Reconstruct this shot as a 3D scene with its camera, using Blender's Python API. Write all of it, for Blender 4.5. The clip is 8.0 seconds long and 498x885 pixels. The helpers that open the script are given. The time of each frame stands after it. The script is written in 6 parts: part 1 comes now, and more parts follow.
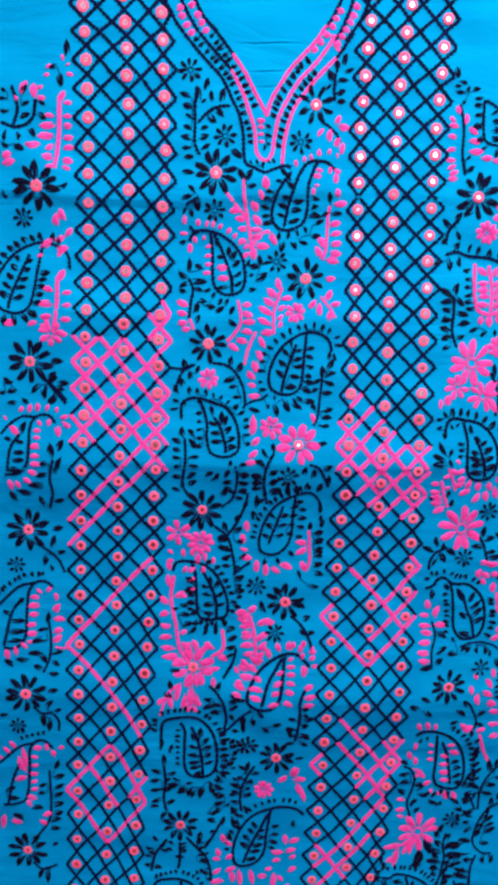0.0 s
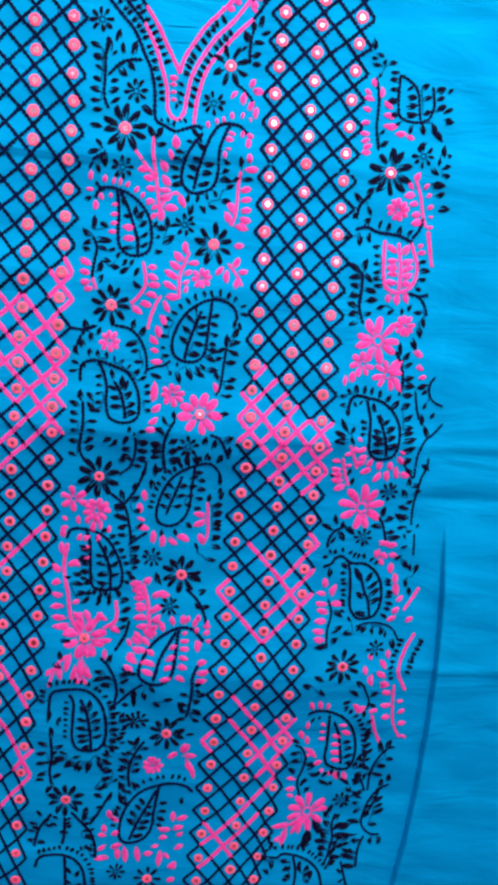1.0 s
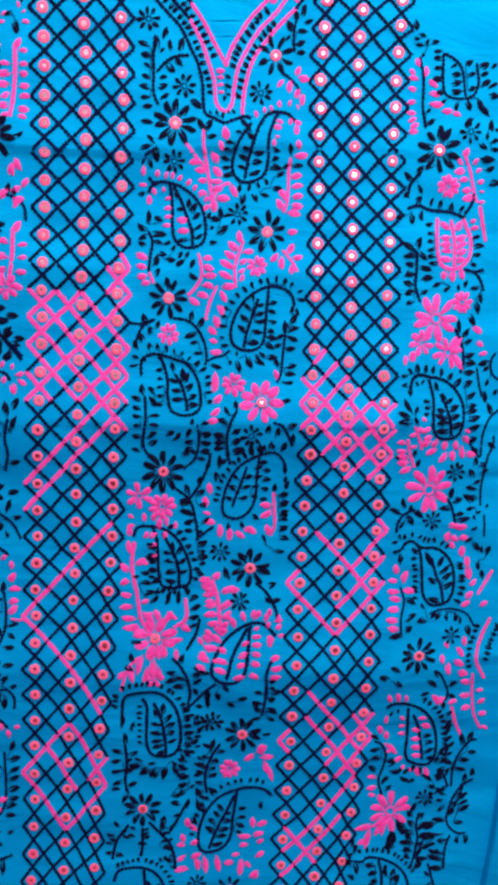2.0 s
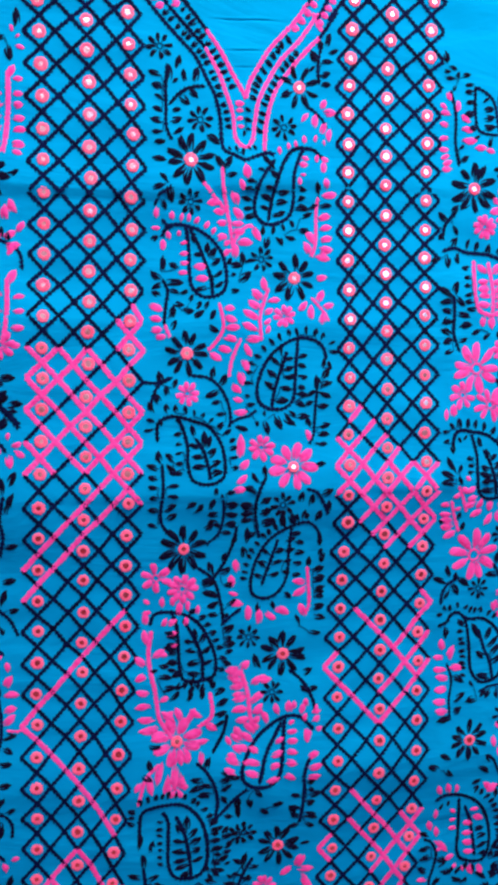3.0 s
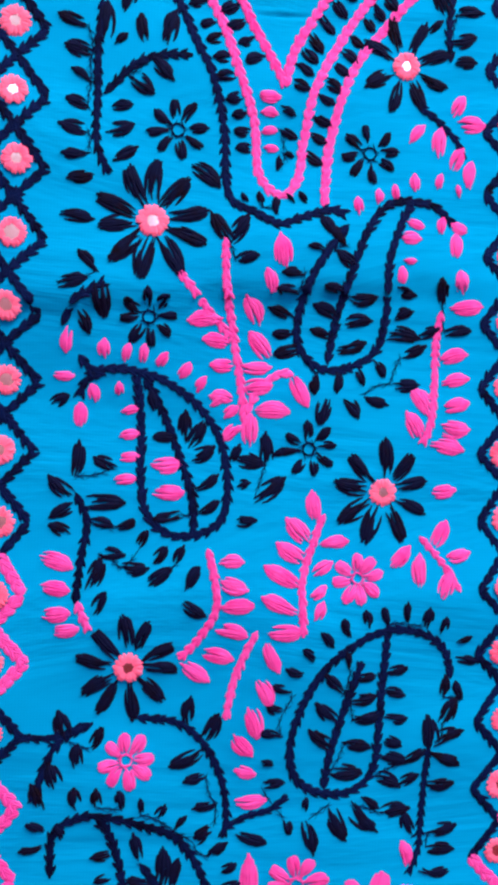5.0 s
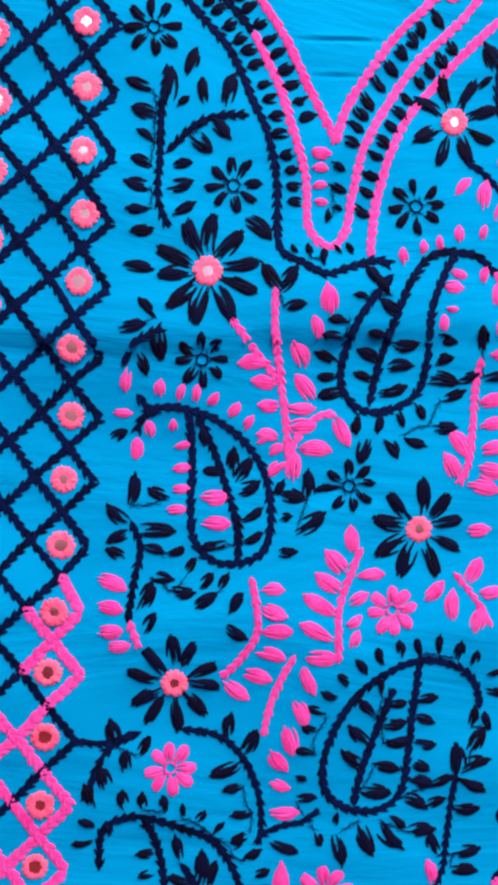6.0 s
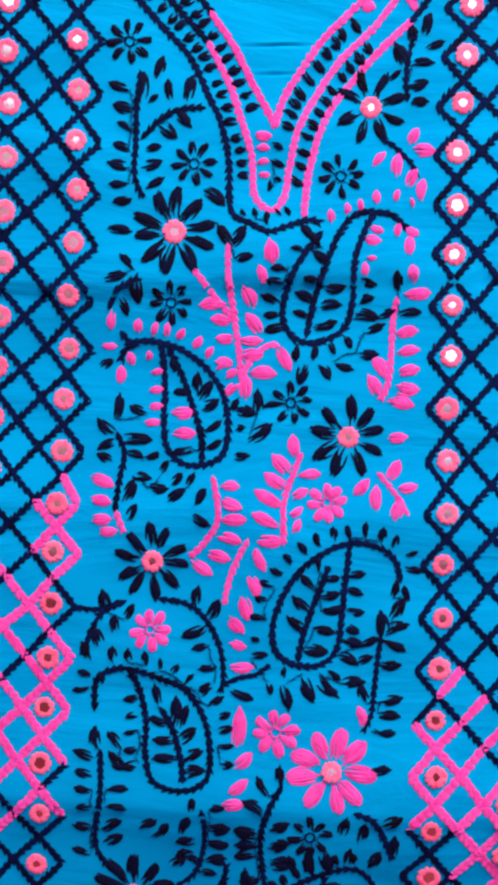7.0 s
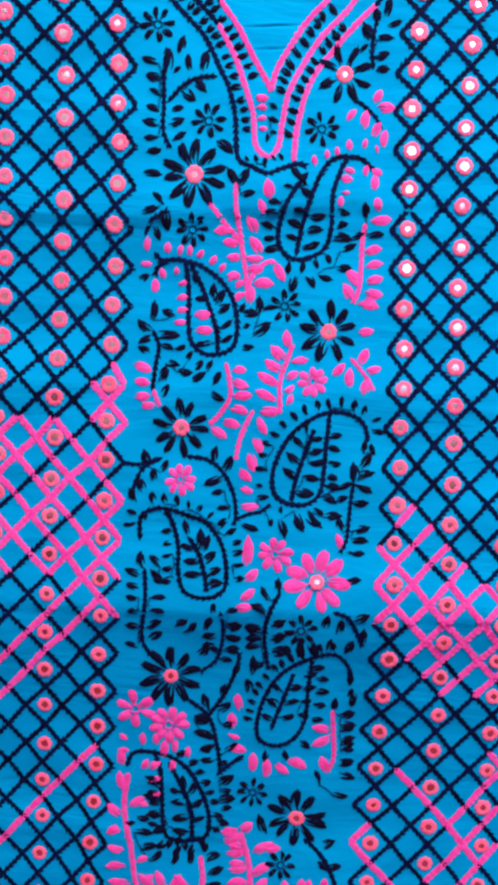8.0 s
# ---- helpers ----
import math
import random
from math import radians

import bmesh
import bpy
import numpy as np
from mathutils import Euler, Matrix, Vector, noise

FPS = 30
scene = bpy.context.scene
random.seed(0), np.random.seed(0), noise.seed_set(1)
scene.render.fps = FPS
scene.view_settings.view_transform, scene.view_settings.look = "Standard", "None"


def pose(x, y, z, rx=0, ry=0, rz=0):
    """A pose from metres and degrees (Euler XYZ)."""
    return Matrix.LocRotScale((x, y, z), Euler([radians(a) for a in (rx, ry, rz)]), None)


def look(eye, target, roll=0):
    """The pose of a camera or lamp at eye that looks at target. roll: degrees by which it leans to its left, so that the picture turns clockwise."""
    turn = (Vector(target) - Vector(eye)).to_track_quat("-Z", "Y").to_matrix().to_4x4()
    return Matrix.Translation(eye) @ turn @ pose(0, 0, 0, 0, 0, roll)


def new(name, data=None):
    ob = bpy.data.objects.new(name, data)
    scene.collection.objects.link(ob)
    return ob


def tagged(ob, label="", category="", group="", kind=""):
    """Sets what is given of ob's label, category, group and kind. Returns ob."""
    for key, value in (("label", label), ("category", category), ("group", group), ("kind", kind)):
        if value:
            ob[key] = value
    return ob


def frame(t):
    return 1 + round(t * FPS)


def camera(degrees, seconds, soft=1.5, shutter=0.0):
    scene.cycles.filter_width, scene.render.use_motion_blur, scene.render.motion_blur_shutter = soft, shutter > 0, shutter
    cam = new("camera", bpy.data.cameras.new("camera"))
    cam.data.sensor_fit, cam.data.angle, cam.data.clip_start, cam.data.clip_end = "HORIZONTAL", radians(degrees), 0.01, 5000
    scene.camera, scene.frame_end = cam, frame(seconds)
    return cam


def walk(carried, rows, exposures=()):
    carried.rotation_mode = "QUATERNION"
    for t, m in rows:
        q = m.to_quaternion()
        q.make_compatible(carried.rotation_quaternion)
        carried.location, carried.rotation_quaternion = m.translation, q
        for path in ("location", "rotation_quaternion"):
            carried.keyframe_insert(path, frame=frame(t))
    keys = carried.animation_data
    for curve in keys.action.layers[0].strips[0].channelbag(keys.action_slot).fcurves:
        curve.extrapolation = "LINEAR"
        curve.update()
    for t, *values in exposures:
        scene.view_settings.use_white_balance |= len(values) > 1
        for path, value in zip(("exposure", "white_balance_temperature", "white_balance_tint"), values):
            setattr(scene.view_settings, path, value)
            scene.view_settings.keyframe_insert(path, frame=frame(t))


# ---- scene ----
cam = camera(35.6, 8.0, soft=4.1, shutter=0.0)
PATH = [
    (0.0, (-0.0201, -0.6719, 1.3199), (0.0069, 0.3051, 1.1083), 2.57),
    (0.5, (0.0036, -0.6684, 1.3286), (0.0582, 0.3040, 1.1019), 3.37),
    (1.0, (0.0258, -0.6664, 1.2994), (0.1153, 0.3064, 1.0857), 6.17),
    (1.5, (0.0005, -0.6569, 1.2771), (0.1025, 0.3171, 1.0750), 5.04),
    (2.0, (-0.0070, -0.6680, 1.2545), (0.0515, 0.3159, 1.0852), 2.52),
    (2.2, (-0.0265, -0.6697, 1.2647), (0.0356, 0.3122, 1.0860), 0.71),
    (3.3, (-0.0851, -0.5297, 1.2579), (0.0778, 0.4538, 1.1786), 1.59),
    (3.5, (-0.0680, -0.4912, 1.2684), (0.0620, 0.4977, 1.1964), 0.94),
    (4.0, (-0.0558, -0.3755, 1.3158), (0.1054, 0.6068, 1.2208), 2.76),
    (4.2, (-0.0477, -0.3292, 1.3164), (0.0921, 0.6597, 1.2669), 2.14),
    (5.3, (-0.037, -0.247, 1.350), (0.225, 1.734, 1.261), 3.3),
    (5.5, (-0.035, -0.249, 1.348), (0.194, 1.736, 1.278), 3.6),
    (6.0, (-0.034, -0.266, 1.361), (0.068, 1.727, 1.231), 4.2),
    (6.5, (-0.0128, -0.2992, 1.3425), (0.0195, 1.6990, 1.2535), 3.4),
    (6.7, (-0.0130, -0.3142, 1.3432), (0.0436, 1.6822, 1.2346), 3.4),
    (7.0, (0.0015, -0.3341, 1.3330), (-0.0200, 1.6610, 1.2150), 3.4),
    (7.5, (0.0168, -0.3863, 1.3062), (-0.0090, 0.6104, 1.2302), 3.27),
    (8.0, (0.0061, -0.4434, 1.3090), (-0.0111, 0.5486, 1.1841), 2.82),
]
walk(cam, [(t, look(eye, target, roll)) for t, eye, target, roll in PATH], exposures=[(0.0, -0.03), (1.5, 0.02), (2.2, 0.0), (5.5, -0.09), (8.0, -0.08)])

# ---- light: unseen lamps added overhead, and a bright window behind the camera ----
world = bpy.data.worlds.new("world")
scene.world = world
world.use_nodes = True
sky = world.node_tree.nodes.new("ShaderNodeTexSky")
sky.sky_type, sky.sun_disc, sky.sun_elevation, sky.sun_rotation = "NISHITA", False, radians(40), radians(180)
world.node_tree.links.new(sky.outputs[0], world.node_tree.nodes["Background"].inputs[0])
world.node_tree.nodes["Background"].inputs[1].default_value = 0.06


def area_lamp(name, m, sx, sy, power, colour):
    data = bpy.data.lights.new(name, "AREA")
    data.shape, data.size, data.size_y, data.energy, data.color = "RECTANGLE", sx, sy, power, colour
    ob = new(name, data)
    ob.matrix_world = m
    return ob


# Unseen lamp, hung near the cloth for light from above that falls off downwards.
area_lamp("unseen_overhead_light", look((0.45, -0.54, 2.38), (0.2, -0.05, 1.2)), 1.5, 0.3, 37, (1.0, 1.01, 0.87))
# Added fill, no known source: brightens the far wall that the mirrors reflect.
area_lamp("unseen_overhead_light", look((0.0, -2.35, 2.74), (0.0, -2.45, 0.0)), 2.4, 0.3, 25, (0.72, 0.79, 1.0))
# Unseen window, placed from the bright mirrors; tinted blue to cool the shaded cloth.
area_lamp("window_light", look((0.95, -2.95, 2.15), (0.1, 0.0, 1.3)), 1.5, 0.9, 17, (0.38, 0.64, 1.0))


# ---- materials ----
def material(name, colour, rough=0.8, metal=0.0):
    mat = bpy.data.materials.new(name)
    mat.use_nodes = True
    b = mat.node_tree.nodes["Principled BSDF"]
    b.inputs["Base Color"].default_value = (*colour, 1)
    b.inputs["Roughness"].default_value, b.inputs["Metallic"].default_value = rough, metal
    return mat, mat.node_tree, b


def node(tree, kind, **values):
    n = tree.nodes.new(kind)
    for k, v in values.items():
        n.inputs[k.replace("_", " ")].default_value = v
    return n


def mixed(tree, factor, a, b):
    """A colour between a and b."""
    ramp = tree.nodes.new("ShaderNodeValToRGB")
    ramp.color_ramp.elements[0].color, ramp.color_ramp.elements[1].color = (*a, 1), (*b, 1)
    ramp.color_ramp.elements[0].position, ramp.color_ramp.elements[1].position = 0.3, 0.7
    tree.links.new(factor, ramp.inputs[0])
    return ramp.outputs[0]


def bump(tree, b, height, strength, distance):
    n = node(tree, "ShaderNodeBump", Strength=strength, Distance=distance)
    tree.links.new(height, n.inputs["Height"])
    tree.links.new(n.outputs[0], b.inputs["Normal"])


def cloth_material():
    mat, tree, b = material("blue_cotton", (0.001, 0.25, 0.64), 0.8)
    b.inputs["Specular IOR Level"].default_value = 0.0
    link = tree.links.new
    co = tree.nodes.new("ShaderNodeTexCoord").outputs["Object"]
    broad = node(tree, "ShaderNodeTexNoise", Scale=9.0, Detail=4.0)
    link(co, broad.inputs["Vector"])
    link(mixed(tree, broad.outputs[0], (0.0003, 0.28, 0.62), (0.0005, 0.325, 0.69)), b.inputs["Base Color"])
    # plain weave: fine threads across and along, and soft creases
    wx = node(tree, "ShaderNodeTexWave", Scale=330.0, Distortion=1.2, Detail=1.0)
    wz = node(tree, "ShaderNodeTexWave", Scale=330.0, Distortion=1.2, Detail=1.0)
    wz.bands_direction = "Z"
    crease = node(tree, "ShaderNodeTexNoise", Scale=14.0, Detail=5.0, Roughness=0.55, Distortion=0.6)
    stretch = node(tree, "ShaderNodeMapping", Scale=(0.45, 1.0, 1.8))
    link(co, stretch.inputs["Vector"])
    link(stretch.outputs[0], crease.inputs["Vector"])
    for w in (wx, wz):
        link(co, w.inputs["Vector"])
    a = node(tree, "ShaderNodeMath")
    a.operation = "ADD"
    link(wx.outputs[1], a.inputs[0])
    link(wz.outputs[1], a.inputs[1])
    b1 = node(tree, "ShaderNodeBump", Strength=0.06, Distance=0.0002)
    link(a.outputs[0], b1.inputs["Height"])
    b2 = node(tree, "ShaderNodeBump", Strength=0.4, Distance=0.008)
    link(crease.outputs[0], b2.inputs["Height"])
    link(b1.outputs[0], b2.inputs["Normal"])
    link(b2.outputs[0], b.inputs["Normal"])
    return mat


def thread_material(name, dark, light, rough, pitch, ridge=0.45):
    """Embroidery floss: strands lie across the stitch, each piece a little lighter or darker."""
    mat, tree, b = material(name, light, rough)
    b.inputs["Specular IOR Level"].default_value = 0.03
    link = tree.links.new
    uv = tree.nodes.new("ShaderNodeTexCoord").outputs["UV"]
    strand = node(tree, "ShaderNodeTexWave", Scale=pitch, Distortion=2.5, Detail=2.0)
    link(uv, strand.inputs["Vector"])
    grain = node(tree, "ShaderNodeTexNoise", Scale=260.0, Detail=2.0)
    link(tree.nodes.new("ShaderNodeTexCoord").outputs["Object"], grain.inputs["Vector"])
    m = node(tree, "ShaderNodeMath")
    m.operation = "MULTIPLY_ADD"
    link(tree.nodes.new("ShaderNodeObjectInfo").outputs["Random"], m.inputs[0])
    m.inputs[1].default_value = 0.25
    link(grain.outputs[0], m.inputs[2])
    link(mixed(tree, m.outputs[0], dark, light), b.inputs["Base Color"])
    bump(tree, b, strand.outputs[1], ridge, 0.0004)
    return mat


CLOTH = cloth_material()
NAVY = thread_material("navy_floss", (0.0020, 0.0022, 0.013), (0.0028, 0.0090, 0.062), 0.7, 0.5)
INK = thread_material("ink_floss", (0.0066, 0.0030, 0.0090), (0.0044, 0.0064, 0.034), 0.7, 0.5)
PINK = thread_material("pink_floss", (0.86, 0.042, 0.35), (0.95, 0.088, 0.48), 0.6, 0.5)
SALMON = thread_material("salmon_floss", (0.94, 0.075, 0.21), (0.98, 0.16, 0.33), 0.7, 0.5, 0.08)
MIRROR, _, _ = material("mirror_glass", (0.97, 0.84, 0.86), 0.22, 1.0)


def wall_material(name, a, b_, scale, rough):
    mat, tree, b = material(name, a, rough)
    n = node(tree, "ShaderNodeTexNoise", Scale=scale, Detail=6.0)
    tree.links.new(tree.nodes.new("ShaderNodeTexCoord").outputs["Object"], n.inputs["Vector"])
    tree.links.new(mixed(tree, n.outputs[0], a, b_), b.inputs["Base Color"])
    bump(tree, b, n.outputs[0], 0.2, 0.003)
    return mat


PLASTER = wall_material("white_plaster", (0.72, 0.70, 0.68), (0.80, 0.79, 0.77), 5.0, 0.85)
ROSE = wall_material("rose_plaster", (0.84, 0.42, 0.47), (0.88, 0.48, 0.53), 5.0, 0.8)
DADO = wall_material("dark_red_paint", (0.30, 0.012, 0.03), (0.36, 0.02, 0.04), 4.0, 0.6)
FLOOR = wall_material("red_floor", (0.34, 0.008, 0.02), (0.42, 0.016, 0.03), 3.0, 0.5)

# ---- the room that closes the place ----


def box(name, x0, x1, y0, y1, z0, z1, mat, label, category):
    bm = bmesh.new()
    bmesh.ops.create_cube(bm, size=1)
    for v in bm.verts:
        v.co = ((x0 + x1) / 2 + v.co.x * (x1 - x0), (y0 + y1) / 2 + v.co.y * (y1 - y0), (z0 + z1) / 2 + v.co.z * (z1 - z0))
    me = bpy.data.meshes.new(name)
    bm.to_mesh(me)
    bm.free()
    me.materials.append(mat)
    return tagged(new(name, me), label, category, kind="structure")


box("floor", -2.2, 2.6, -3.2, 0.15, -0.1, 0.0, FLOOR, "red smooth cement floor", "floor")
box("ceiling", -2.2, 2.6, -3.2, 0.15, 2.8, 2.9, PLASTER, "plain white plaster ceiling", "ceiling")
box("wall_north", -2.2, 2.6, 0.02, 0.15, 0.0, 2.8, PLASTER, "plain white wall behind the hanging cloth", "wall")
box("wall_west", -2.3, -2.2, -3.2, 0.15, 0.0, 2.8, ROSE, "rose painted plaster wall", "wall")
box("wall_east", 2.6, 2.7, -3.2, 0.15, 0.0, 2.8, ROSE, "rose painted plaster wall", "wall")
# south wall round the window opening (x 0.3 to 1.6, z 1.7 to 2.6)
box("wall_south", -2.2, 0.3, -3.2, -3.1, 0.0, 2.8, ROSE, "rose painted plaster wall beside the window", "wall")
box("wall_south", 1.6, 2.6, -3.2, -3.1, 0.0, 2.8, ROSE, "rose painted plaster wall beside the window", "wall")
box("wall_south", 0.3, 1.6, -3.2, -3.1, 0.0, 1.7, ROSE, "rose painted plaster wall below the window", "wall")
box("wall_south", 0.3, 1.6, -3.2, -3.1, 2.6, 2.8, ROSE, "rose painted plaster wall above the window", "wall")

box("dado", -2.2, 2.6, -3.1, -3.085, 0.0, 0.75, DADO, "dark red painted dado on the far wall", "wall")

# ---- the hanging cloth ----
# height on the wall, how far it stands out, how far it reaches above and below
# The second is an added bulge: its slope brightens the cloth below the first.
FOLDS = ((1.380, 0.0070, 0.070, 0.019), (1.285, 0.0075, 0.05, 0.09), (1.150, 0.0145, 0.090, 0.050), (0.925, 0.012, 0.075, 0.055), (0.70, 0.010, 0.06, 0.05), (1.60, 0.006, 0.06, 0.05))


# the hanging fold beside the panel: its place at 1.1 m and how it runs below
SIDE_FOLD = (0.2725, 0.1521, -0.3300)


# height of each pinched crease and how far it reaches to both sides
PINCHES = ((1.4675, 0.011), (1.4790, 0.017), (1.500, 0.026))


def relief(x, z):
    """How far the cloth stands out from its plane: packing folds and an added bulge across it, a hanging fold beside
    the panel, soft waves.
    """
    h = 0.0
    for i, (zf, amp, above, below) in enumerate(FOLDS):
        d = z - zf - 0.012 * noise.noise((x * 5, i * 3.7, 0.0)) - 0.02 * x
        k = (0.8 - 0.65 * min(max((x - 0.17) / 0.08, 0.0), 1.0)) + 0.6 * noise.noise((x * 4 + 9, i * 5.1, 2.0))
        h += amp * max(k, 0.05) * math.exp(-math.sqrt(d * d + 0.00010) / (above if d > 0 else below))
    h += 0.004 * noise.noise((x * 6, z * 4, 4.0)) + 0.0017 * noise.noise((x * 22, z * 34, 7.0))
    # hanging fold to the side of the embroidered panel, below the creases
    low = min(max((1.09 - z) / 0.06, 0.0), 1.0)
    side = x - SIDE_FOLD[0] - SIDE_FOLD[1] * (1.1 - z) - SIDE_FOLD[2] * (1.1 - z) ** 2
    if abs(side) < 0.2:
        h += low * (0.006 / (1 + math.exp(-max(min(side, 0.03), -0.03) / 0.0005)) * math.exp(-max(side, 0.0) / 0.05) - 0.007 * math.exp(-((side / 0.0010) ** 2)))
    # thin pinched creases across the neck opening
    for zc, reach in PINCHES:
        if abs(z - zc) < 0.004 and abs(x) < reach:
            d = z - zc - 0.001 * math.sin(x * 90)
            h += min((reach - abs(x)) / 0.012, 1.0) * (0.0003 * math.exp(-(((d - 0.0012) / 0.0009) ** 2)) - 0.0006 * math.exp(-((d / 0.0006) ** 2)))
    # sharp ironed creases in the plain cloth beside the panel
    if x > 0.2:
        fade = min((x - 0.2) / 0.06, 1.0)
        for zc, sign in ((1.165, 1), (1.115, -1), (0.945, 1)):
            h += sign * fade * 0.0022 * math.exp(-abs(z - zc - 0.04 * (x - 0.25)) / 0.0055)
    return h


def on(x, z, up=0.0):
    """The place on the cloth's face, raised by up."""
    return Vector((x, -relief(x, z) - up, z))


def build_cloth():
    xs = [-0.42 + 0.0035 * k for k in range(183)]
    while xs[-1] < 0.52:
        xs.append(xs[-1] + (0.0008 if 0.215 < xs[-1] < 0.305 else 0.0035))
    zs = [0.45]
    while zs[-1] < 1.80:
        zs.append(zs[-1] + (0.0005 if any(abs(zs[-1] - zc) < 0.004 for zc, _ in PINCHES) else 0.0035))
    w = len(xs)
    verts = [on(x, z) for z in zs for x in xs]
    faces = [(j * w + i, j * w + i + 1, j * w + i + 1 + w, j * w + i + w) for j in range(len(zs) - 1) for i in range(w - 1)]
    me = bpy.data.meshes.new("cloth_sheet")
    me.from_pydata(verts, [], faces)
    me.shade_smooth()
    me.materials.append(CLOTH)
    root = new("embroidered_cloth")
    root.location = (0, 0.019, 0.45)
    sheet = new("cloth_sheet", me)
    sheet.parent = root
    sheet.matrix_parent_inverse = Matrix.Translation((0, -0.019, -0.45))
    thick = sheet.modifiers.new("thickness", "SOLIDIFY")
    thick.thickness, thick.offset = 0.018, -1
    return tagged(root, "blue cotton dress cloth embroidered in navy and pink, on a wall", "cloth")


CLOTH_THING = build_cloth()


# ---- embroidery ----
def part(name, verts, faces, mat, parent, uvs=None, label=""):
    """ONE mesh under the cloth or under one of its motifs; verts lie in world metres."""
    me = bpy.data.meshes.new(name)
    me.from_pydata([tuple(v) for v in verts], [], faces)
    me.shade_smooth()
    me.materials.append(mat)
    if uvs:
        layer = me.uv_layers.new(name="thread")
        for loop in me.loops:
            layer.data[loop.index].uv = uvs[loop.vertex_index]
    ob = new(name, me)
    ob.parent = parent
    # the cloth's root is the only one that is shifted
    if parent == CLOTH_THING:
        ob.matrix_parent_inverse = Matrix.Translation((0, -0.019, -0.45))
    return tagged(ob, label or ("hot pink embroidery floss" if mat == PINK else ""))


def smooth(pts, step=0.0011):
    """A Catmull-Rom curve through pts, in even small steps."""
    p = [Vector(q) for q in pts]
    p = [2 * p[0] - p[1]] + p + [2 * p[-1] - p[-2]]
    out = []
    for a, b, c, d in zip(p, p[1:], p[2:], p[3:]):
        n = max(2, round((c - b).length / step))
        for k in range(n):
            t = k / n
            out.append(0.5 * (2 * b + (c - a) * t + (2 * a - 5 * b + 4 * c - d) * t * t + (3 * b - a - 3 * c + d) * t ** 3))
    return out + [p[-2]]


def sliver(verts, faces, uvs, base, way, long, wide, up, point=0.25):
    """One pulled stitch: a thin raised strand of thread about a place on the cloth, tapered at both ends."""
    side = Vector((-way.z, 0, way.x))
    first = len(verts)
    for t, w in ((-0.5, point), (-0.15, 1.0), (0.25, 0.85), (0.5, point * 0.7)):
        p = base + way * (long * t)
        lift = up * (0.55 + 0.45 * w)
        for s, rise in ((-1, 0.1), (0, 1.0), (1, 0.1)):
            verts.append(p + side * (s * wide / 2 * w) - Vector((0, lift * rise, 0)))
            uvs.append((s * 0.9, t * long * 1000))
    for k in range(3):
        for j in range(2):
            v = first + k * 3 + j
            faces.append((v, v + 1, v + 4, v + 3))


def ribbon(curves, width, rise, ragged=0.3, hairy=1.0):
    """Verts, faces and thread coordinates of chain-stitched lines along flat curves: a core and slanted stitches over it."""
    verts, faces, uvs = [], [], []
    for line in curves:
        first, run, due = len(verts), 0.0, 0.001
        slants = []
        for k, q in enumerate(line):
            a, b = line[max(k - 1, 0)], line[min(k + 1, len(line) - 1)]
            way = (b - a).normalized() if (b - a).length > 1e-9 else Vector((1, 0))
            side = Vector((-way.y, way.x))
            run += (q - line[max(k - 1, 0)]).length
            end = 0.5 if k in (0, len(line) - 1) else 1.0
            swell = 0.80 + 0.12 * math.sin(run / 0.0031 * 2 * math.pi)
            place = on(q.x, q.y)
            for s, up in ((-1, 0.0), (-0.7, 0.7), (0, 1.0), (0.7, 0.7), (1, 0.0)):
                wide = width / 2 * end * swell * (1 + random.uniform(-ragged, ragged) * abs(s) * 0.6)
                p = side * (s * wide)
                verts.append(place + Vector((p.x, 0.0001 - rise * up * 0.75, p.y)))
                uvs.append((run * 1000 + s * 0.6, s))
            if k:
                for s in range(4):
                    v = first + k * 5 + s
                    faces.append((v - 5, v - 4, v + 1, v))
            if run > due and 0 < k < len(line) - 1:
                due = run + 0.0027 * random.uniform(0.8, 1.2)
                slants.append((place, way, first + k * 5))
        for place, way, root in slants:
            for hand in (-1, 1):
                turn = radians(hand * random.uniform(14, 34))
                d = Vector((way.x * math.cos(turn) - way.y * math.sin(turn), 0, way.x * math.sin(turn) + way.y * math.cos(turn)))
                across = Vector((-way.y, 0, way.x)) * hand
                long = random.uniform(0.0034, 0.0046)
                spot = place + across * (width * random.uniform(0.16, 0.30) * (0.8 + 0.2 * hairy)) + Vector((0, -rise * 0.25, 0))
                tie = len(verts)
                sliver(verts, faces, uvs, spot, d, long * (0.8 + 0.25 * hairy), width * 0.46, rise * 0.75, 0.3)
                faces.append((root + 2 + 2 * hand, tie + 3, tie + 5))
    return verts, faces, uvs


def stem(name, mat, width, *paths, parent=None, label="", rise=0.0006):
    """A motif's stitched line; paths in millimetres, x to the right and y up from 1.2 m."""
    main = None
    for p in paths:
        line = smooth([(x / 1000, 1.2 + y / 1000) for x, y in zip(p[::2], p[1::2])])
        verts, faces, uvs = ribbon([line], width / 1000, rise, 0.3, 0.4 if mat == PINK else 1.0)
        ob = part("branch" if main else name, verts, faces, mat, main or parent or CLOTH_THING, uvs, "" if main else label)
        main = main or ob
    return main


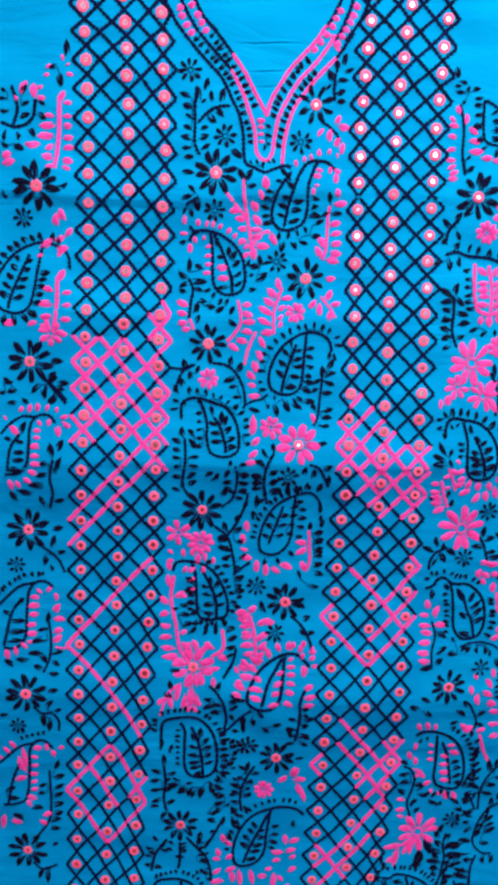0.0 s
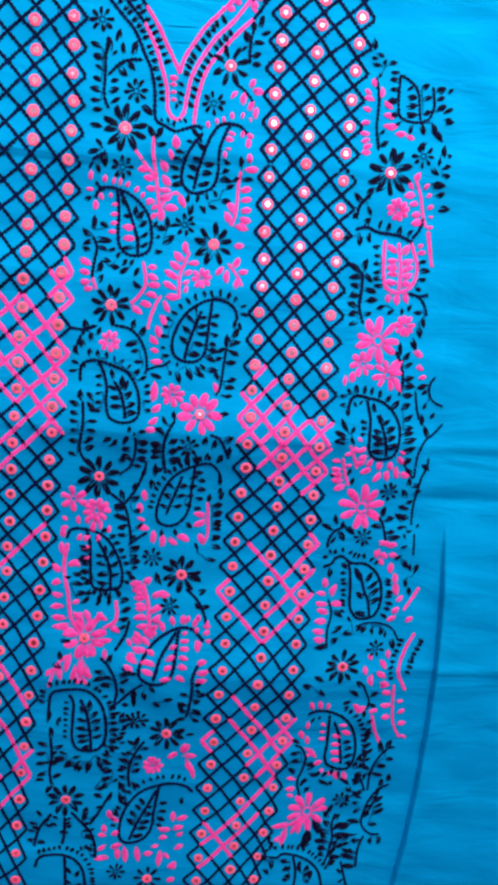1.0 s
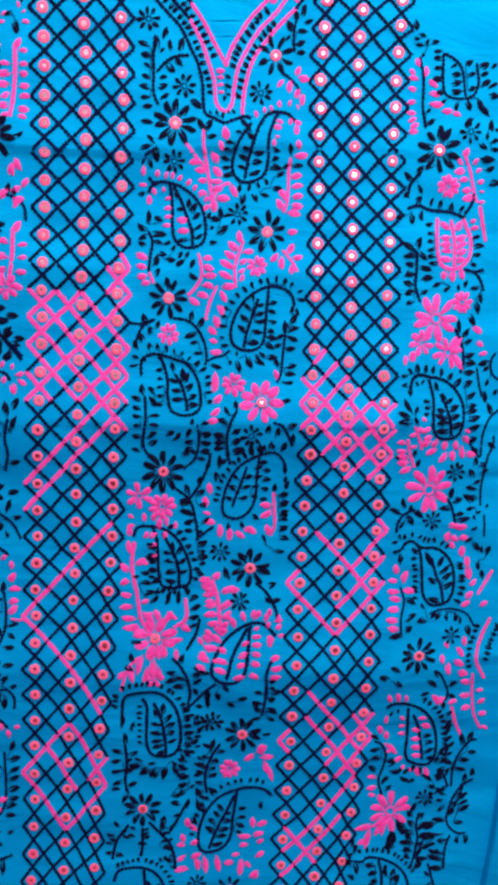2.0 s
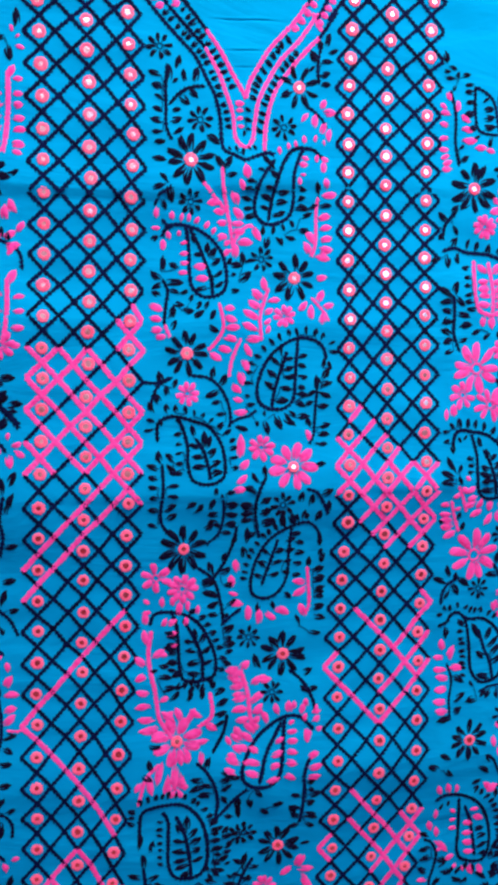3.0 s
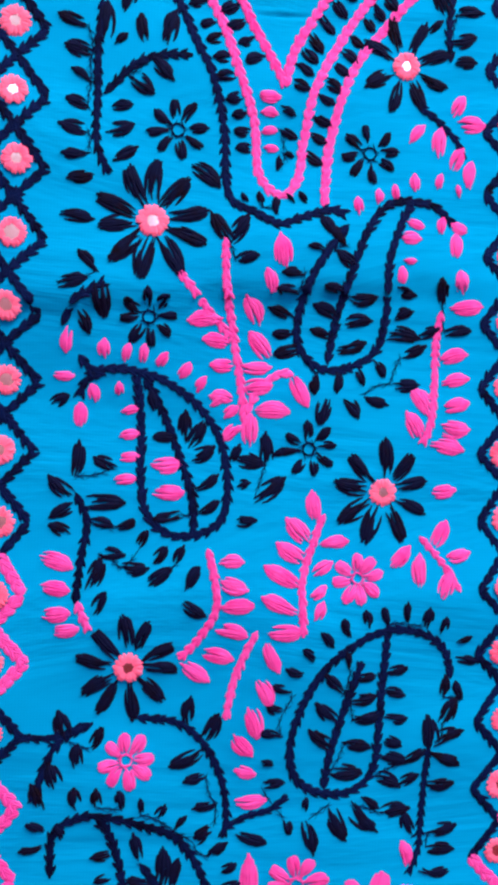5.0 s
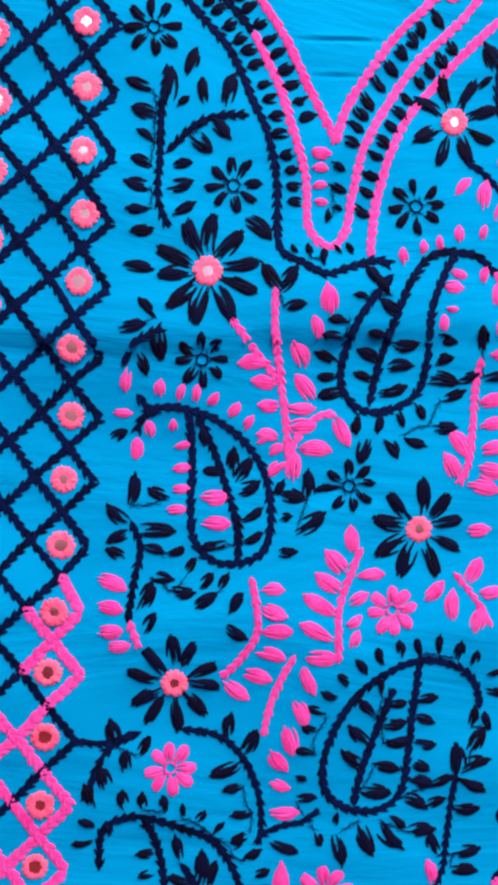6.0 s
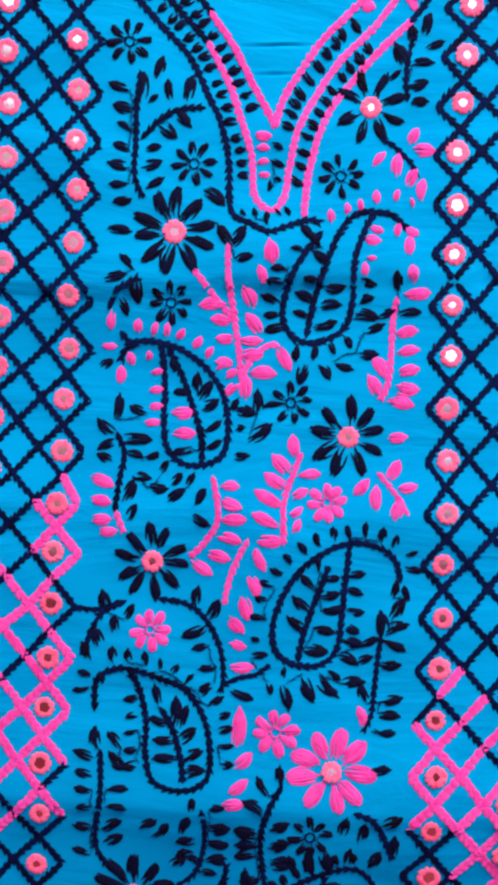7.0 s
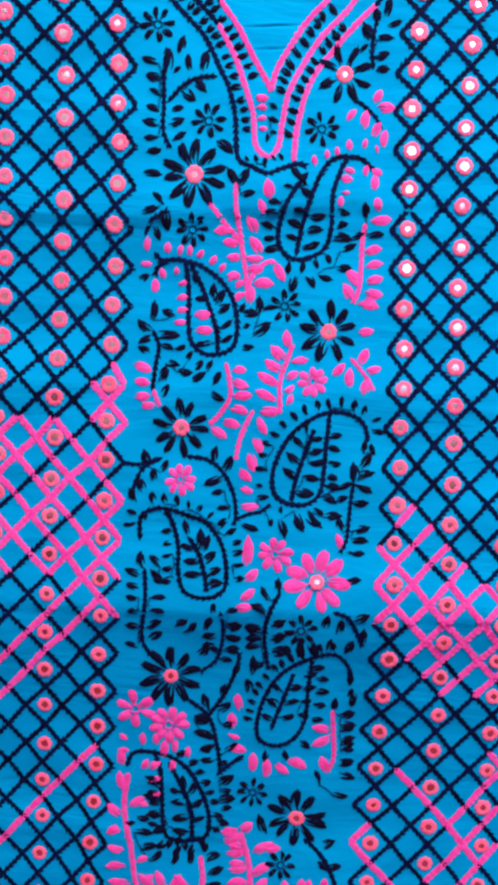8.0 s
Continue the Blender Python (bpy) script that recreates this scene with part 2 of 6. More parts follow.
def satin(name, mat, x, y, x2, y2, parent, fat=0.36, blunt=0.0):
    """A satin-stitched leaf or petal from (x, y) to its tip (x2, y2), in millimetres: long strands laid side by side."""
    a, b = Vector((x / 1000, 1.2 + y / 1000)), Vector((x2 / 1000, 1.2 + y2 / 1000))
    a, b = a - (b - a) * 0.03, b + (b - a) * 0.02
    long = (b - a).length
    way = (b - a) / long
    side = Vector((-way.y, way.x))
    wide = fat * long * (0.57 if mat == PINK else 0.52)
    n = max(5, min(9, round(wide * 2 / 0.0006)))
    bow = random.uniform(-0.07, 0.07) * long
    loose = 0.55 if mat == PINK else 1.0
    verts, faces, uvs = [], [], []
    for j in range(n):
        s = (j + 0.5) / n * 2 - 1
        # outer strands are shorter; their feet end in loose fingers, their tips close to a soft rim
        foot = 0.02 + 0.14 * abs(s) + random.uniform(-0.12, 0.29) * loose
        tip = 1.0 - (0.10 if blunt else 0.20) * s * s + random.uniform(-0.09, 0.05) * loose
        splay = random.uniform(-0.28, 0.28) * loose
        thick = wide / n * random.uniform(1.6, 2.0)
        first = len(verts)
        for u, w in ((0.0, 0.3), (0.2, 0.8), (0.5, 1.0), (0.8, 1.0), (1.0, 0.6)):
            t = foot + (tip - foot) * u
            body = math.sin(math.pi * min(max(t, 0.02), 0.98) ** (1.0 + blunt)) ** 0.42
            if blunt and t > 0.55:
                body = max(body, 0.78)
            off = s * wide * 0.92 * max(body, 0.42) + splay * wide * (1 - u) * 2 + bow * math.sin(math.pi * t)
            p = a + way * (long * t) + side * off
            lift = ((0.0005 if mat == PINK else 0.0006) * (1 - s * s) + 0.00015) * (0.4 + 0.6 * body)
            place = on(p.x, p.y)
            for e, up in ((-1, 0.0), (0, 0.00022), (1, 0.0)):
                d = side * (e * thick * w)
                verts.append(place + Vector((d.x, -lift * w - up + 0.0001 * abs(e), d.y)))
                uvs.append((e * 0.9 + j * 1.7, t * long * 1000))
        for k in range(4):
            for e in range(2):
                v = first + k * 3 + e
                faces.append((v, v + 1, v + 4, v + 3))
        if j:
            faces.append((first - 7, first + 6, first + 9, first - 4))
    return part(name, verts, faces, INK if mat == NAVY else mat, parent, uvs)


def leaves(mat, parent, *numbers, fat=0.42):
    for k in range(0, len(numbers), 4):
        x, y, x2, y2 = numbers[k:k + 4]
        satin("leaf", mat, x, y, x2, y2, parent or CLOTH_THING, min(fat * random.uniform(0.86, 1.14), 4.6 / math.hypot(x2 - x, y2 - y)))
        # a thin thread carried from leaf to leaf
        if k and mat == NAVY and random.random() < 0.4:
            a, b = numbers[k - 4:k - 2], numbers[k:k + 2]
            if 3 < math.hypot(b[0] - a[0], b[1] - a[1]) < 13:
                bend = [(a[j] + b[j]) / 2 + random.uniform(-1.2, 1.2) for j in (0, 1)]
                stem("carried_thread", mat, 0.45, [*a, *bend, *b], parent=parent, rise=0.0004)


def fringe(mat, parent, path, length, gap, turn):
    """Small leaves in a row along a path, each turned off its way by turn degrees."""
    line = smooth([(x / 1000, 1.2 + y / 1000) for x, y in zip(path[::2], path[1::2])])
    due = gap * 0.0005
    for p, q in zip(line, line[1:]):
        due -= (q - p).length
        if due <= 0:
            due += gap / 1000 * random.uniform(0.9, 1.1)
            way = (q - p).normalized()
            a = radians(turn + random.uniform(-10, 10))
            d = Vector((way.x * math.cos(a) - way.y * math.sin(a), way.x * math.sin(a) + way.y * math.cos(a)))
            o = (p + d * 0.0016 - Vector((0, 1.2))) * 1000
            e = o + d * length * random.uniform(0.98, 1.24)
            satin("leaf", mat, o.x, o.y, e.x, e.y, parent, 0.5)


def rungs(parent, *places, flip=1):
    """Short fat pink bars, one over another, between two stitched lines."""
    for x, y in zip(places[::2], places[1::2]):
        satin("rung", PINK, x - 3, y - 1.2 * flip, x + 3, y + 1.2 * flip, parent, 0.62)


def disc(r, rise, n=20):
    """A slightly domed round of glass about the origin, facing -y."""
    verts = [(q * r * math.cos(2 * math.pi * k / n), -rise * up, q * r * math.sin(2 * math.pi * k / n)) for q, up in ((1, 1.0), (0.5, 1.6)) for k in range(n)]
    faces = [(k, (k + 1) % n, n + (k + 1) % n, n + k) for k in range(n)] + [tuple(range(n, 2 * n))]
    return verts, faces


def stitched_ring(r, inner, rise, n=46):
    """A ring of overlapping radial stitches, each with a length of its own, that holds the glass."""
    verts, faces = [], []
    for k in range(n):
        far, near = r * random.uniform(0.92, 1.05), inner * random.uniform(0.8, 1.2)
        a = 2 * math.pi * (k + random.uniform(-0.4, 0.4)) / n
        lean = a + random.uniform(-0.16, 0.16)
        high = rise * random.uniform(0.8, 1.25)
        first = len(verts)
        for q, w, up, turn in ((far, 0.3, 0.1, lean), (far * 0.85, 0.95, 0.7, lean), (far * 0.5 + near * 0.5, 1.0, 1.0, a), (near, 0.55, 0.75, a)):
            for s in (-1, 0, 1):
                half = s * w * 0.00055
                verts.append((q * math.cos(turn) - half * math.sin(turn), -high * up * (1.0 if s == 0 else 0.72), q * math.sin(turn) + half * math.cos(turn)))
        for j in range(3):
            for s in range(2):
                v = first + j * 3 + s
                faces.append((v, v + 1, v + 4, v + 3))
        if k:
            faces.append((first - 4, first - 7, first + 3, first + 6))
    return verts, faces


def shared(name, verts, faces, mat):
    me = bpy.data.meshes.new(name)
    me.from_pydata(verts, [], faces)
    me.shade_smooth()
    me.materials.append(mat)
    layer = me.uv_layers.new(name="thread")
    for loop in me.loops:
        v = me.vertices[loop.vertex_index].co
        layer.data[loop.index].uv = (math.atan2(v.z, v.x) * 5.0, math.hypot(v.x, v.z) * 1000)
    return me


RINGS = [shared("mirror_ring", *stitched_ring(0.0047, 0.0016 + 0.00014 * k, 0.0005), SALMON) for k in range(7)]
GLASS = shared("mirror", *disc(0.0033, 0.0001), MIRROR)


def mirror(x, y, scale=1.0, parent=None, tip=0.0):
    """A round mirror held by a ring of stitches, on the cloth's own slope."""
    X, Z = x / 1000, 1.2 + y / 1000
    c = on(X, Z)
    nx, nz = relief(X + 0.004, Z) - relief(X - 0.004, Z), relief(X, Z + 0.004) - relief(X, Z - 0.004)
    n = Vector((nx / 0.008 * 0.4 + random.gauss(0, 0.025), 1.0, nz / 0.008 * 0.4 - tip + random.gauss(0, 0.025))).normalized()
    turn = Vector((0, 1, 0)).rotation_difference(n).to_matrix().to_4x4()
    m = Matrix.Translation(c + Vector((0, -0.0002 - 0.0042 * min(math.hypot(nx, nz) / 0.008, 0.8), 0))) @ turn @ Matrix.Rotation(random.uniform(0, 6.28), 4, "Y") @ Matrix.Scale(scale * random.uniform(0.93, 1.07), 4)
    glass = new("mirror", GLASS)
    glass.parent = parent or CLOTH_THING
    base = Matrix.Translation((0, 0.019, 0.45)) if (parent is None) else Matrix()
    glass.matrix_basis = base.inverted() @ m
    ring = new("mirror_ring", random.choice(RINGS))
    ring.parent = glass
    tagged(glass, "small round mirror in the stitching")
    tagged(ring, "salmon pink ring of radial stitches")
    return glass


def flower(mat, x, y, reach, petals, first=90, fat=0.4, eye=True, skip=()):
    """A daisy of satin petals round a mirror; small ones have an open ring of thread."""
    if eye:
        hub = mirror(x, y, 1.0 if eye is True else eye, tip=0.17 if mat == PINK else 0.0)
    else:
        hub = stem("flower_ring", mat, max(reach * 0.09, 0.8), [c for k in range(9) for c in (x + reach * 0.2 * math.cos(k * math.pi / 4), y + reach * 0.2 * math.sin(k * math.pi / 4))])
    start = 4.8 if eye else reach * (0.30 if mat == NAVY else 0.2)
    fat = fat if eye else fat + (0.06 if mat == NAVY else 0.05 if reach < 14 else -0.08)
    for k in range(petals):
        if k in skip:
            continue
        a = radians(first + 360 * k / petals + random.uniform(-6, 6))
        r = reach * random.uniform(0.88, 1.0)
        ob = satin("petal", mat, x + start * math.cos(a), y + start * math.sin(a), x + r * math.cos(a), y + r * math.sin(a), CLOTH_THING if eye else hub, fat, 0.35)
        if eye:
            ob.parent, ob.matrix_parent_inverse = hub, (Matrix.Translation((0, 0.019, 0.45)) @ hub.matrix_basis).inverted()
    return hub


BODY = [(0.73, 0.2), (0.69, 0.37), (0.57, 0.47), (0.35, 0.51), (0.12, 0.43), (-0.08, 0.27), (-0.24, 0), (-0.29, -0.24), (-0.24, -0.41),
        (-0.1, -0.49), (0.08, -0.49), (0.22, -0.37), (0.27, -0.12), (0.29, 0.12), (0.33, 0.47)]
VEIN = [(-0.08, -0.45), (-0.04, -0.24), (0.04, 0), (0.16, 0.33)]


def paisley(mat, x, y, tall, flip, inside, outside, lean=0, slim=1.0):
    """A mango-shaped outline with a veined leaf inside and a fringe of small leaves."""
    def put(p):
        u, v = p[0] * slim, p[1]
        a = radians(lean)
        return (x + flip * tall * (u * math.cos(a) + v * math.sin(a)), y + tall * (v * math.cos(a) - u * math.sin(a)))

    def flat(ps):
        return [c for p in ps for c in put(p)]
    motif = stem("paisley_motif", mat, 2.7, flat(BODY), flat(VEIN))
    for k, t in enumerate((-0.30, -0.17, -0.04, 0.09, 0.21)):
        u = -0.05 + 0.25 * (t + 0.3)
        for s in (-1, 1):
            leaves(inside, motif, *put((u + 0.03 * s, t)), *put((u + s * (0.18 - 0.012 * k), t + 0.05 + 0.02 * (s < 0))), fat=0.48)
    fringe(outside, motif, flat(BODY[2:9]), 6.4, 6.2, 78 * -flip)
    fringe(outside, motif, flat(BODY[8:12]), 8.5, 6.2, 75 * -flip)
    fringe(outside, motif, flat(BODY[11:14]), 7.5, 6.2, 70 * -flip)
    return motif

# ---- the two lattice bands: each column of mirrors runs along a smooth line ----
WEST_BAND = (
    ((-7.6, -7.2, 15.8, 3.6, -12.7, -147.3), (86.8, -4.6, -152.9, 1.6, 72.2, -27.5, -408.7, -52.9)),
    ((1.1, -5.7, 3.1, 0.1, -9.8, -114.7), (49.7, -3.2, -67.4, 3.1, 13.4, -33.6, -398.8, -51.7)),
    ((19.4, 2.0, -18.4, -9.8, -5.5, -83.1), (3.8, -12.0, 2.0, 18.3, -19.6, -47.5, -396.6, -51.6)),
)
EAST_BAND = (
    ((-15.0, 6.2, 15.3, -9.9, -0.4, 84.5), (-15.9, 12.8, 49.2, -12.9, -42.6, -29.3, -384.9, -44.5)),
    ((-5.2, 4.7, -2.6, -8.1, 9.1, 115.8), (33.3, 19.1, -35.2, -20.8, -2.5, -26.9, -390.9, -42.7)),
    ((-6.8, -2.7, -3.3, -4.0, 9.5, 147.3), (8.9, 21.6, 2.3, -26.7, -16.1, -22.3, -389.4, -42.0)),
)


def poly(c, s):
    """A smooth line that runs on straight past both ends."""
    if abs(s) > 0.98:
        e = math.copysign(0.98, s)
        return poly(c, e) + (poly(c, e) - poly(c, e * 0.85)) / (e * 0.15) * (s - e)
    v = 0.0
    for k in c:
        v = v * s + k
    return v


def grid_point(band, i, b):
    """Place in millimetres of the lattice's knot i half-widths across, b half-rows down."""
    s = (b - 34) / 34
    q = [(poly(cx, s), poly(cz, s)) for cx, cz in band]
    u = i / 3
    w = ((u - 1) * (u - 2) / 2, -u * (u - 2), u * (u - 1) / 2)
    # hand-drawn knots are never quite even
    return [sum(w[k] * q[k][j] for k in range(3)) + 1.1 * noise.noise((i * 0.9, b * 0.7, j * 9.0 + q[0][0])) for j in (0, 1)]


def lattice(band, pink):
    """Crossing diagonal threads, split where the floss changes colour, and the mirrors in their cells."""
    first, last = -5, 78
    for slope in (1, -1):
        for c in range(first - 8, last + 9):
            if c % 2 == 0:
                continue
            runs = []
            for i in range(-1, 7):
                b = c + slope * i
                if b < first or b + slope < first or b > last or b + slope > last:
                    continue
                hue = PINK if pink(i + 0.5, b + slope / 2, slope) else NAVY
                if not runs or runs[-1][0] != hue:
                    runs.append((hue, [i]))
                runs[-1][1].append(i + 1)
            for hue, steps in runs:
                pts = [grid_point(band, i, c + slope * i) for i in steps]
                stem("lattice_thread", hue, 3.1 if hue == NAVY else 4.6, [v for q in pts for v in q])
    for i, shift in ((0, 0), (3, 1), (6, 0)):
        for b in range(first + 1 + shift, last, 2):
            x, y = grid_point(band, i, b)
            mirror(x + random.uniform(-0.5, 0.5), y + random.uniform(-0.5, 0.5))


# where the floss is pink: for each diagonal, the stretch of half-widths across the band
WEST_UP = {25: (-1, 1), 27: (-1, 3), 29: (5, 7), 31: (-1, 7), 35: (3, 7), 37: (-1, 7), 39: (-1, 6), 47: (-1, 6), 59: (-1, 3), 65: (5, 7), 67: (3, 7)}
WEST_DOWN = {15: (6, 7), 17: (5, 7), 21: (3, 7), 23: (1, 7), 25: (-1, 7), 27: (-1, 7), 29: (-1, 3), 31: (-1, 1), 49: (-1, 6), 53: (3, 7), 57: (1, 4), 61: (-1, 3)}
EAST_UP = {29: (0, 1), 31: (-1, 2), 33: (-1, 3), 35: (1, 4), 37: (1, 5), 39: (2, 7), 41: (3, 7), 43: (5, 7), 45: (-1, 0), 49: (4, 7), 51: (3, 7), 53: (3, 7),
           57: (-1, 0), 63: (3, 7), 65: (4, 7), 67: (0, 6), 69: (0, 5)}
EAST_DOWN = {27: (5, 7), 29: (3, 7), 31: (-1, 6), 33: (-1, 3), 35: (6, 7), 41: (1, 6), 47: (-1, 3), 51: (5, 7), 53: (1, 6), 55: (1, 6), 59: (-1, 0), 65: (0, 3)}


def west_pink(i, b, slope):
    lo, hi = WEST_UP.get(round(b + i), (9, 9)) if slope == -1 else WEST_DOWN.get(round(b - i), (9, 9))
    return lo < i < hi


def east_pink(i, b, slope):
    lo, hi = EAST_UP.get(round(b + i), (9, 9)) if slope == -1 else EAST_DOWN.get(round(b - i), (9, 9))
    return lo < i < hi


lattice(WEST_BAND, west_pink)
lattice(EAST_BAND, east_pink)

# neckline
m = stem("neckline_stitch", NAVY, 3.0, [-67.3, 304, -57.1, 293, -45.9, 282, -35.8, 272, -28.1, 258, -21.6, 246, -17.6, 231, -15.3, 210, -6.6, 205, 0.9, 202, 9.2, 205, 17.5, 208, 22.4, 207])
m = stem("neckline_stitch", NAVY, 3.0, [-55.3, 305, -43.4, 293, -28.8, 279])
m = stem("neckline_stitch", PINK, 3.3, [-28.8, 279, -19.4, 263, -13.3, 248, -8.2, 234, -5.8, 217, 1.5, 211, 6.5, 217, 8.0, 229, 10.3, 244, 17.0, 259, 26.8, 275, 38.8, 288, 46.7, 299, 53.5, 309])
fringe(NAVY, m, [-55.3, 305, -43.4, 293, -28.8, 279, -19.4, 263, -13.3, 248, -8.2, 234, -6.4, 221], 5.2, 5.8, -100)
fringe(NAVY, m, [7.2, 224, 8.0, 229, 10.3, 244, 17.0, 259, 26.8, 275, 38.8, 288], 5.6, 6.0, -105)
m = stem("neckline_stitch", NAVY, 3.0, [-43.1, 308, -28.4, 291])
m = stem("neckline_stitch", PINK, 3.3, [-28.4, 291, -18.2, 278, -8.7, 262, -1.8, 251, 1.0, 246])
fringe(NAVY, m, [-43.1, 308, -28.4, 291, -18.2, 278, -8.7, 262, -1.8, 251], 5.6, 5.8, -100)
m = stem("neckline_stitch", PINK, 3.3, [1.0, 246, 3.3, 256, 10.0, 269, 19.8, 284, 29.8, 295, 37.8, 304, 45.6, 316])
fringe(NAVY, m, [1.0, 246, 3.3, 256, 10.0, 269, 19.8, 284, 29.8, 295], 6.0, 6.0, -105)
m = stem("neckline_stitch", PINK, 3.3, [15.3, 209, 15.8, 223, 18.1, 238, 23.6, 254, 35.6, 271, 47.6, 285, 54.6, 292])
m = stem("neckline_stitch", NAVY, 3.0, [54.6, 292, 60.4, 300, 67.2, 311])
leaves(PINK, m, -7.7, 242, -0.2, 242, -6.3, 237, -0.9, 237, -5.9, 231, -0.6, 232, -5.0, 226, 0.1, 226)
leaves(NAVY, m, -0.0, 239, 5.0, 237, 0.4, 232, 5.8, 230, 1.8, 225, 5.1, 224, 0.1, 219, 0.2, 224, -8.9, 208, -11.2, 211, -4.6, 207, -5.9, 212, 0.7, 205, -0.2, 211, 5.8, 209, 2.9, 212, 10.0, 210, 6.7, 213)
# sprigs beside the neckline
flower(NAVY, -61.5, 277.3, 9.9, 8, 100, 0.36, False)
flower(NAVY, -31.9, 228.8, 9.9, 8, 100, 0.36, False)
flower(NAVY, 29.7, 227.1, 9.9, 8, 100, 0.36, False)
flower(NAVY, -38.3, 170.5, 9.9, 8, 100, 0.36, False)
flower(NAVY, 14.7, 131.4, 9.9, 8, 100, 0.36, False)
m = stem("sprig", NAVY, 2.7, [-56.1, 265, -57.1, 250, -56.8, 237, -56.4, 222, -52.3, 213], [-54.3, 238, -46.0, 247, -37.8, 251, -28.3, 252])
leaves(NAVY, m, -60.3, 257, -69.6, 260, -58.8, 249, -67.4, 251, -58.7, 241, -64.8, 244, -59.4, 232, -66.3, 235, -59.0, 226, -67.8, 227, -58.9, 219, -66.6, 218, -56.5, 213, -64.7, 211, -54.8, 254, -55.0, 265, -50.1, 263, -47.0, 272, -52.6, 234, -45.8, 235, -53.2, 226, -45.4, 229, -51.6, 218, -44.1, 222, -52.2, 252, -48.6, 256, -43.2, 254, -44.8, 263, -36.9, 255, -33.9, 265, -41.5, 250, -33.8, 244, -46.9, 244, -39.6, 239)
flower(NAVY, -38.5, 200.0, 18.5, 10, 85, 0.36, True)
leaves(NAVY, None, -26.4, 218, -17.6, 212, -66.0, 199, -56.4, 199, -14.4, 195, -20.3, 204, -14.4, 195, -8.7, 204, -12.0, 189, -4.9, 192)
m = stem("sprig", PINK, 2.8, [-15.6, 196, -14.9, 184, -11.9, 168, -8.1, 149, -7.0, 139], [-29.6, 185, -21.8, 176, -16.2, 170, -12.8, 166], [-7.1, 140, -2.3, 150, 3.8, 155, 8.5, 155])
leaves(PINK, m, -15.2, 171, -26.3, 170, -12.7, 164, -21.3, 165, -10.2, 157, -18.7, 157, -9.1, 157, 1.1, 157, -7.7, 150, 1.9, 151, 8.1, 155, 13.4, 145, -3.0, 143, 7.8, 143, -4.5, 132, -5.1, 142, -8.0, 138, -13.1, 133, -10.7, 146, -18.2, 147)
leaves(PINK, None, 3.3, 188, 1.5, 199, 0.0, 180, -2.1, 188, -3.5, 170, -8.3, 179, 0.3, 160, -6.6, 168)
m = stem("paisley_motif", NAVY, 3.0, [23.0, 203, 14.1, 190, 9.7, 178, 9.0, 167, 13.1, 160, 20.8, 157, 30.3, 160, 36.3, 166, 38.1, 177, 37.7, 192, 41.0, 205, 44.9, 213], [19.6, 160, 21.7, 174, 24.9, 187, 30.4, 203, 36.4, 211, 44.9, 213, 52.5, 212, 60.3, 206])
leaves(NAVY, m, 23.3, 182, 16.6, 184, 21.8, 174, 13.6, 178, 20.2, 167, 13.5, 170, 25.5, 180, 34.9, 182, 24.0, 172, 33.5, 174, 22.5, 164, 32.0, 167, 26.8, 191, 20.2, 195, 10.1, 188, 2.7, 187, 8.5, 181, 1.0, 182, 7.9, 173, -0.7, 176, 8.3, 168, 0.9, 168, 9.7, 164, 1.3, 161, 15.5, 156, 15.6, 149, 23.0, 157, 23.0, 150, 29.3, 159, 31.9, 153, 34.5, 161, 39.1, 156, 40.1, 184, 47.5, 183, 39.8, 175, 46.9, 178)
leaves(NAVY, m, 39.6, 170, 49.9, 169, 49.9, 170, 56.3, 173, 44.0, 163, 52.3, 167, 40.8, 154, 50.7, 154, 32.1, 150, 40.1, 147, 19.3, 148, 18.1, 139, 25.7, 148, 30.8, 142, 23.3, 197, 17.7, 203, 16.0, 195, 10.6, 196, 20.0, 199, 14.4, 206)
leaves(PINK, m, 43.0, 207, 48.9, 205, 55.0, 203, 55.4, 209, 60.5, 196, 59.9, 204, 41.2, 201, 48.0, 201, 42.5, 194, 46.7, 194, 41.8, 186, 42.0, 192, 64.6, 205, 58.1, 207, 63.3, 184, 61.7, 192, 27.0, 207, 26.1, 213, 33.2, 211, 33.0, 216, 39.5, 213, 38.2, 218, 45.8, 216, 44.9, 222, 53.3, 218, 54.1, 223, 60.9, 216, 59.6, 220)
flower(NAVY, 40.4, 256.2, 15.9, 8, 70, 0.36, True)
m = stem("sprig", NAVY, 2.4, [55.4, 260, 54.3, 270, 55.2, 281, 57.5, 289], [45.5, 244, 52.2, 240, 59.0, 234, 61.3, 229])
leaves(NAVY, m, 54.5, 274, 48.7, 283, 60.2, 287, 62.6, 296, 61.5, 281, 69.3, 285, 56.6, 275, 65.4, 276, 55.0, 266, 63.8, 268, 56.5, 259, 64.3, 260, 47.4, 268, 51.9, 272, 56.7, 284, 55.3, 291)
leaves(PINK, m, 57.5, 242, 60.7, 249, 58.7, 240, 68.7, 240, 42.9, 232, 47.6, 238, 52.8, 228, 53.6, 238, 57.3, 224, 61.2, 232, 64.0, 219, 64.2, 228)
m = stem("sprig", PINK, 2.8, [56.4, 178, 55.4, 168, 55.8, 153, 55.0, 142, 52.7, 135])
leaves(PINK, m, 59.1, 179, 70.5, 181, 57.3, 163, 66.3, 165, 58.5, 155, 67.4, 157, 59.0, 147, 67.9, 149, 58.3, 141, 68.5, 140, 55.5, 135, 66.5, 133, 54.9, 144, 48.0, 153, 52.7, 136, 46.7, 145)
leaves(NAVY, None, 56.8, 180, 55.4, 189, 58.3, 171, 67.0, 173)
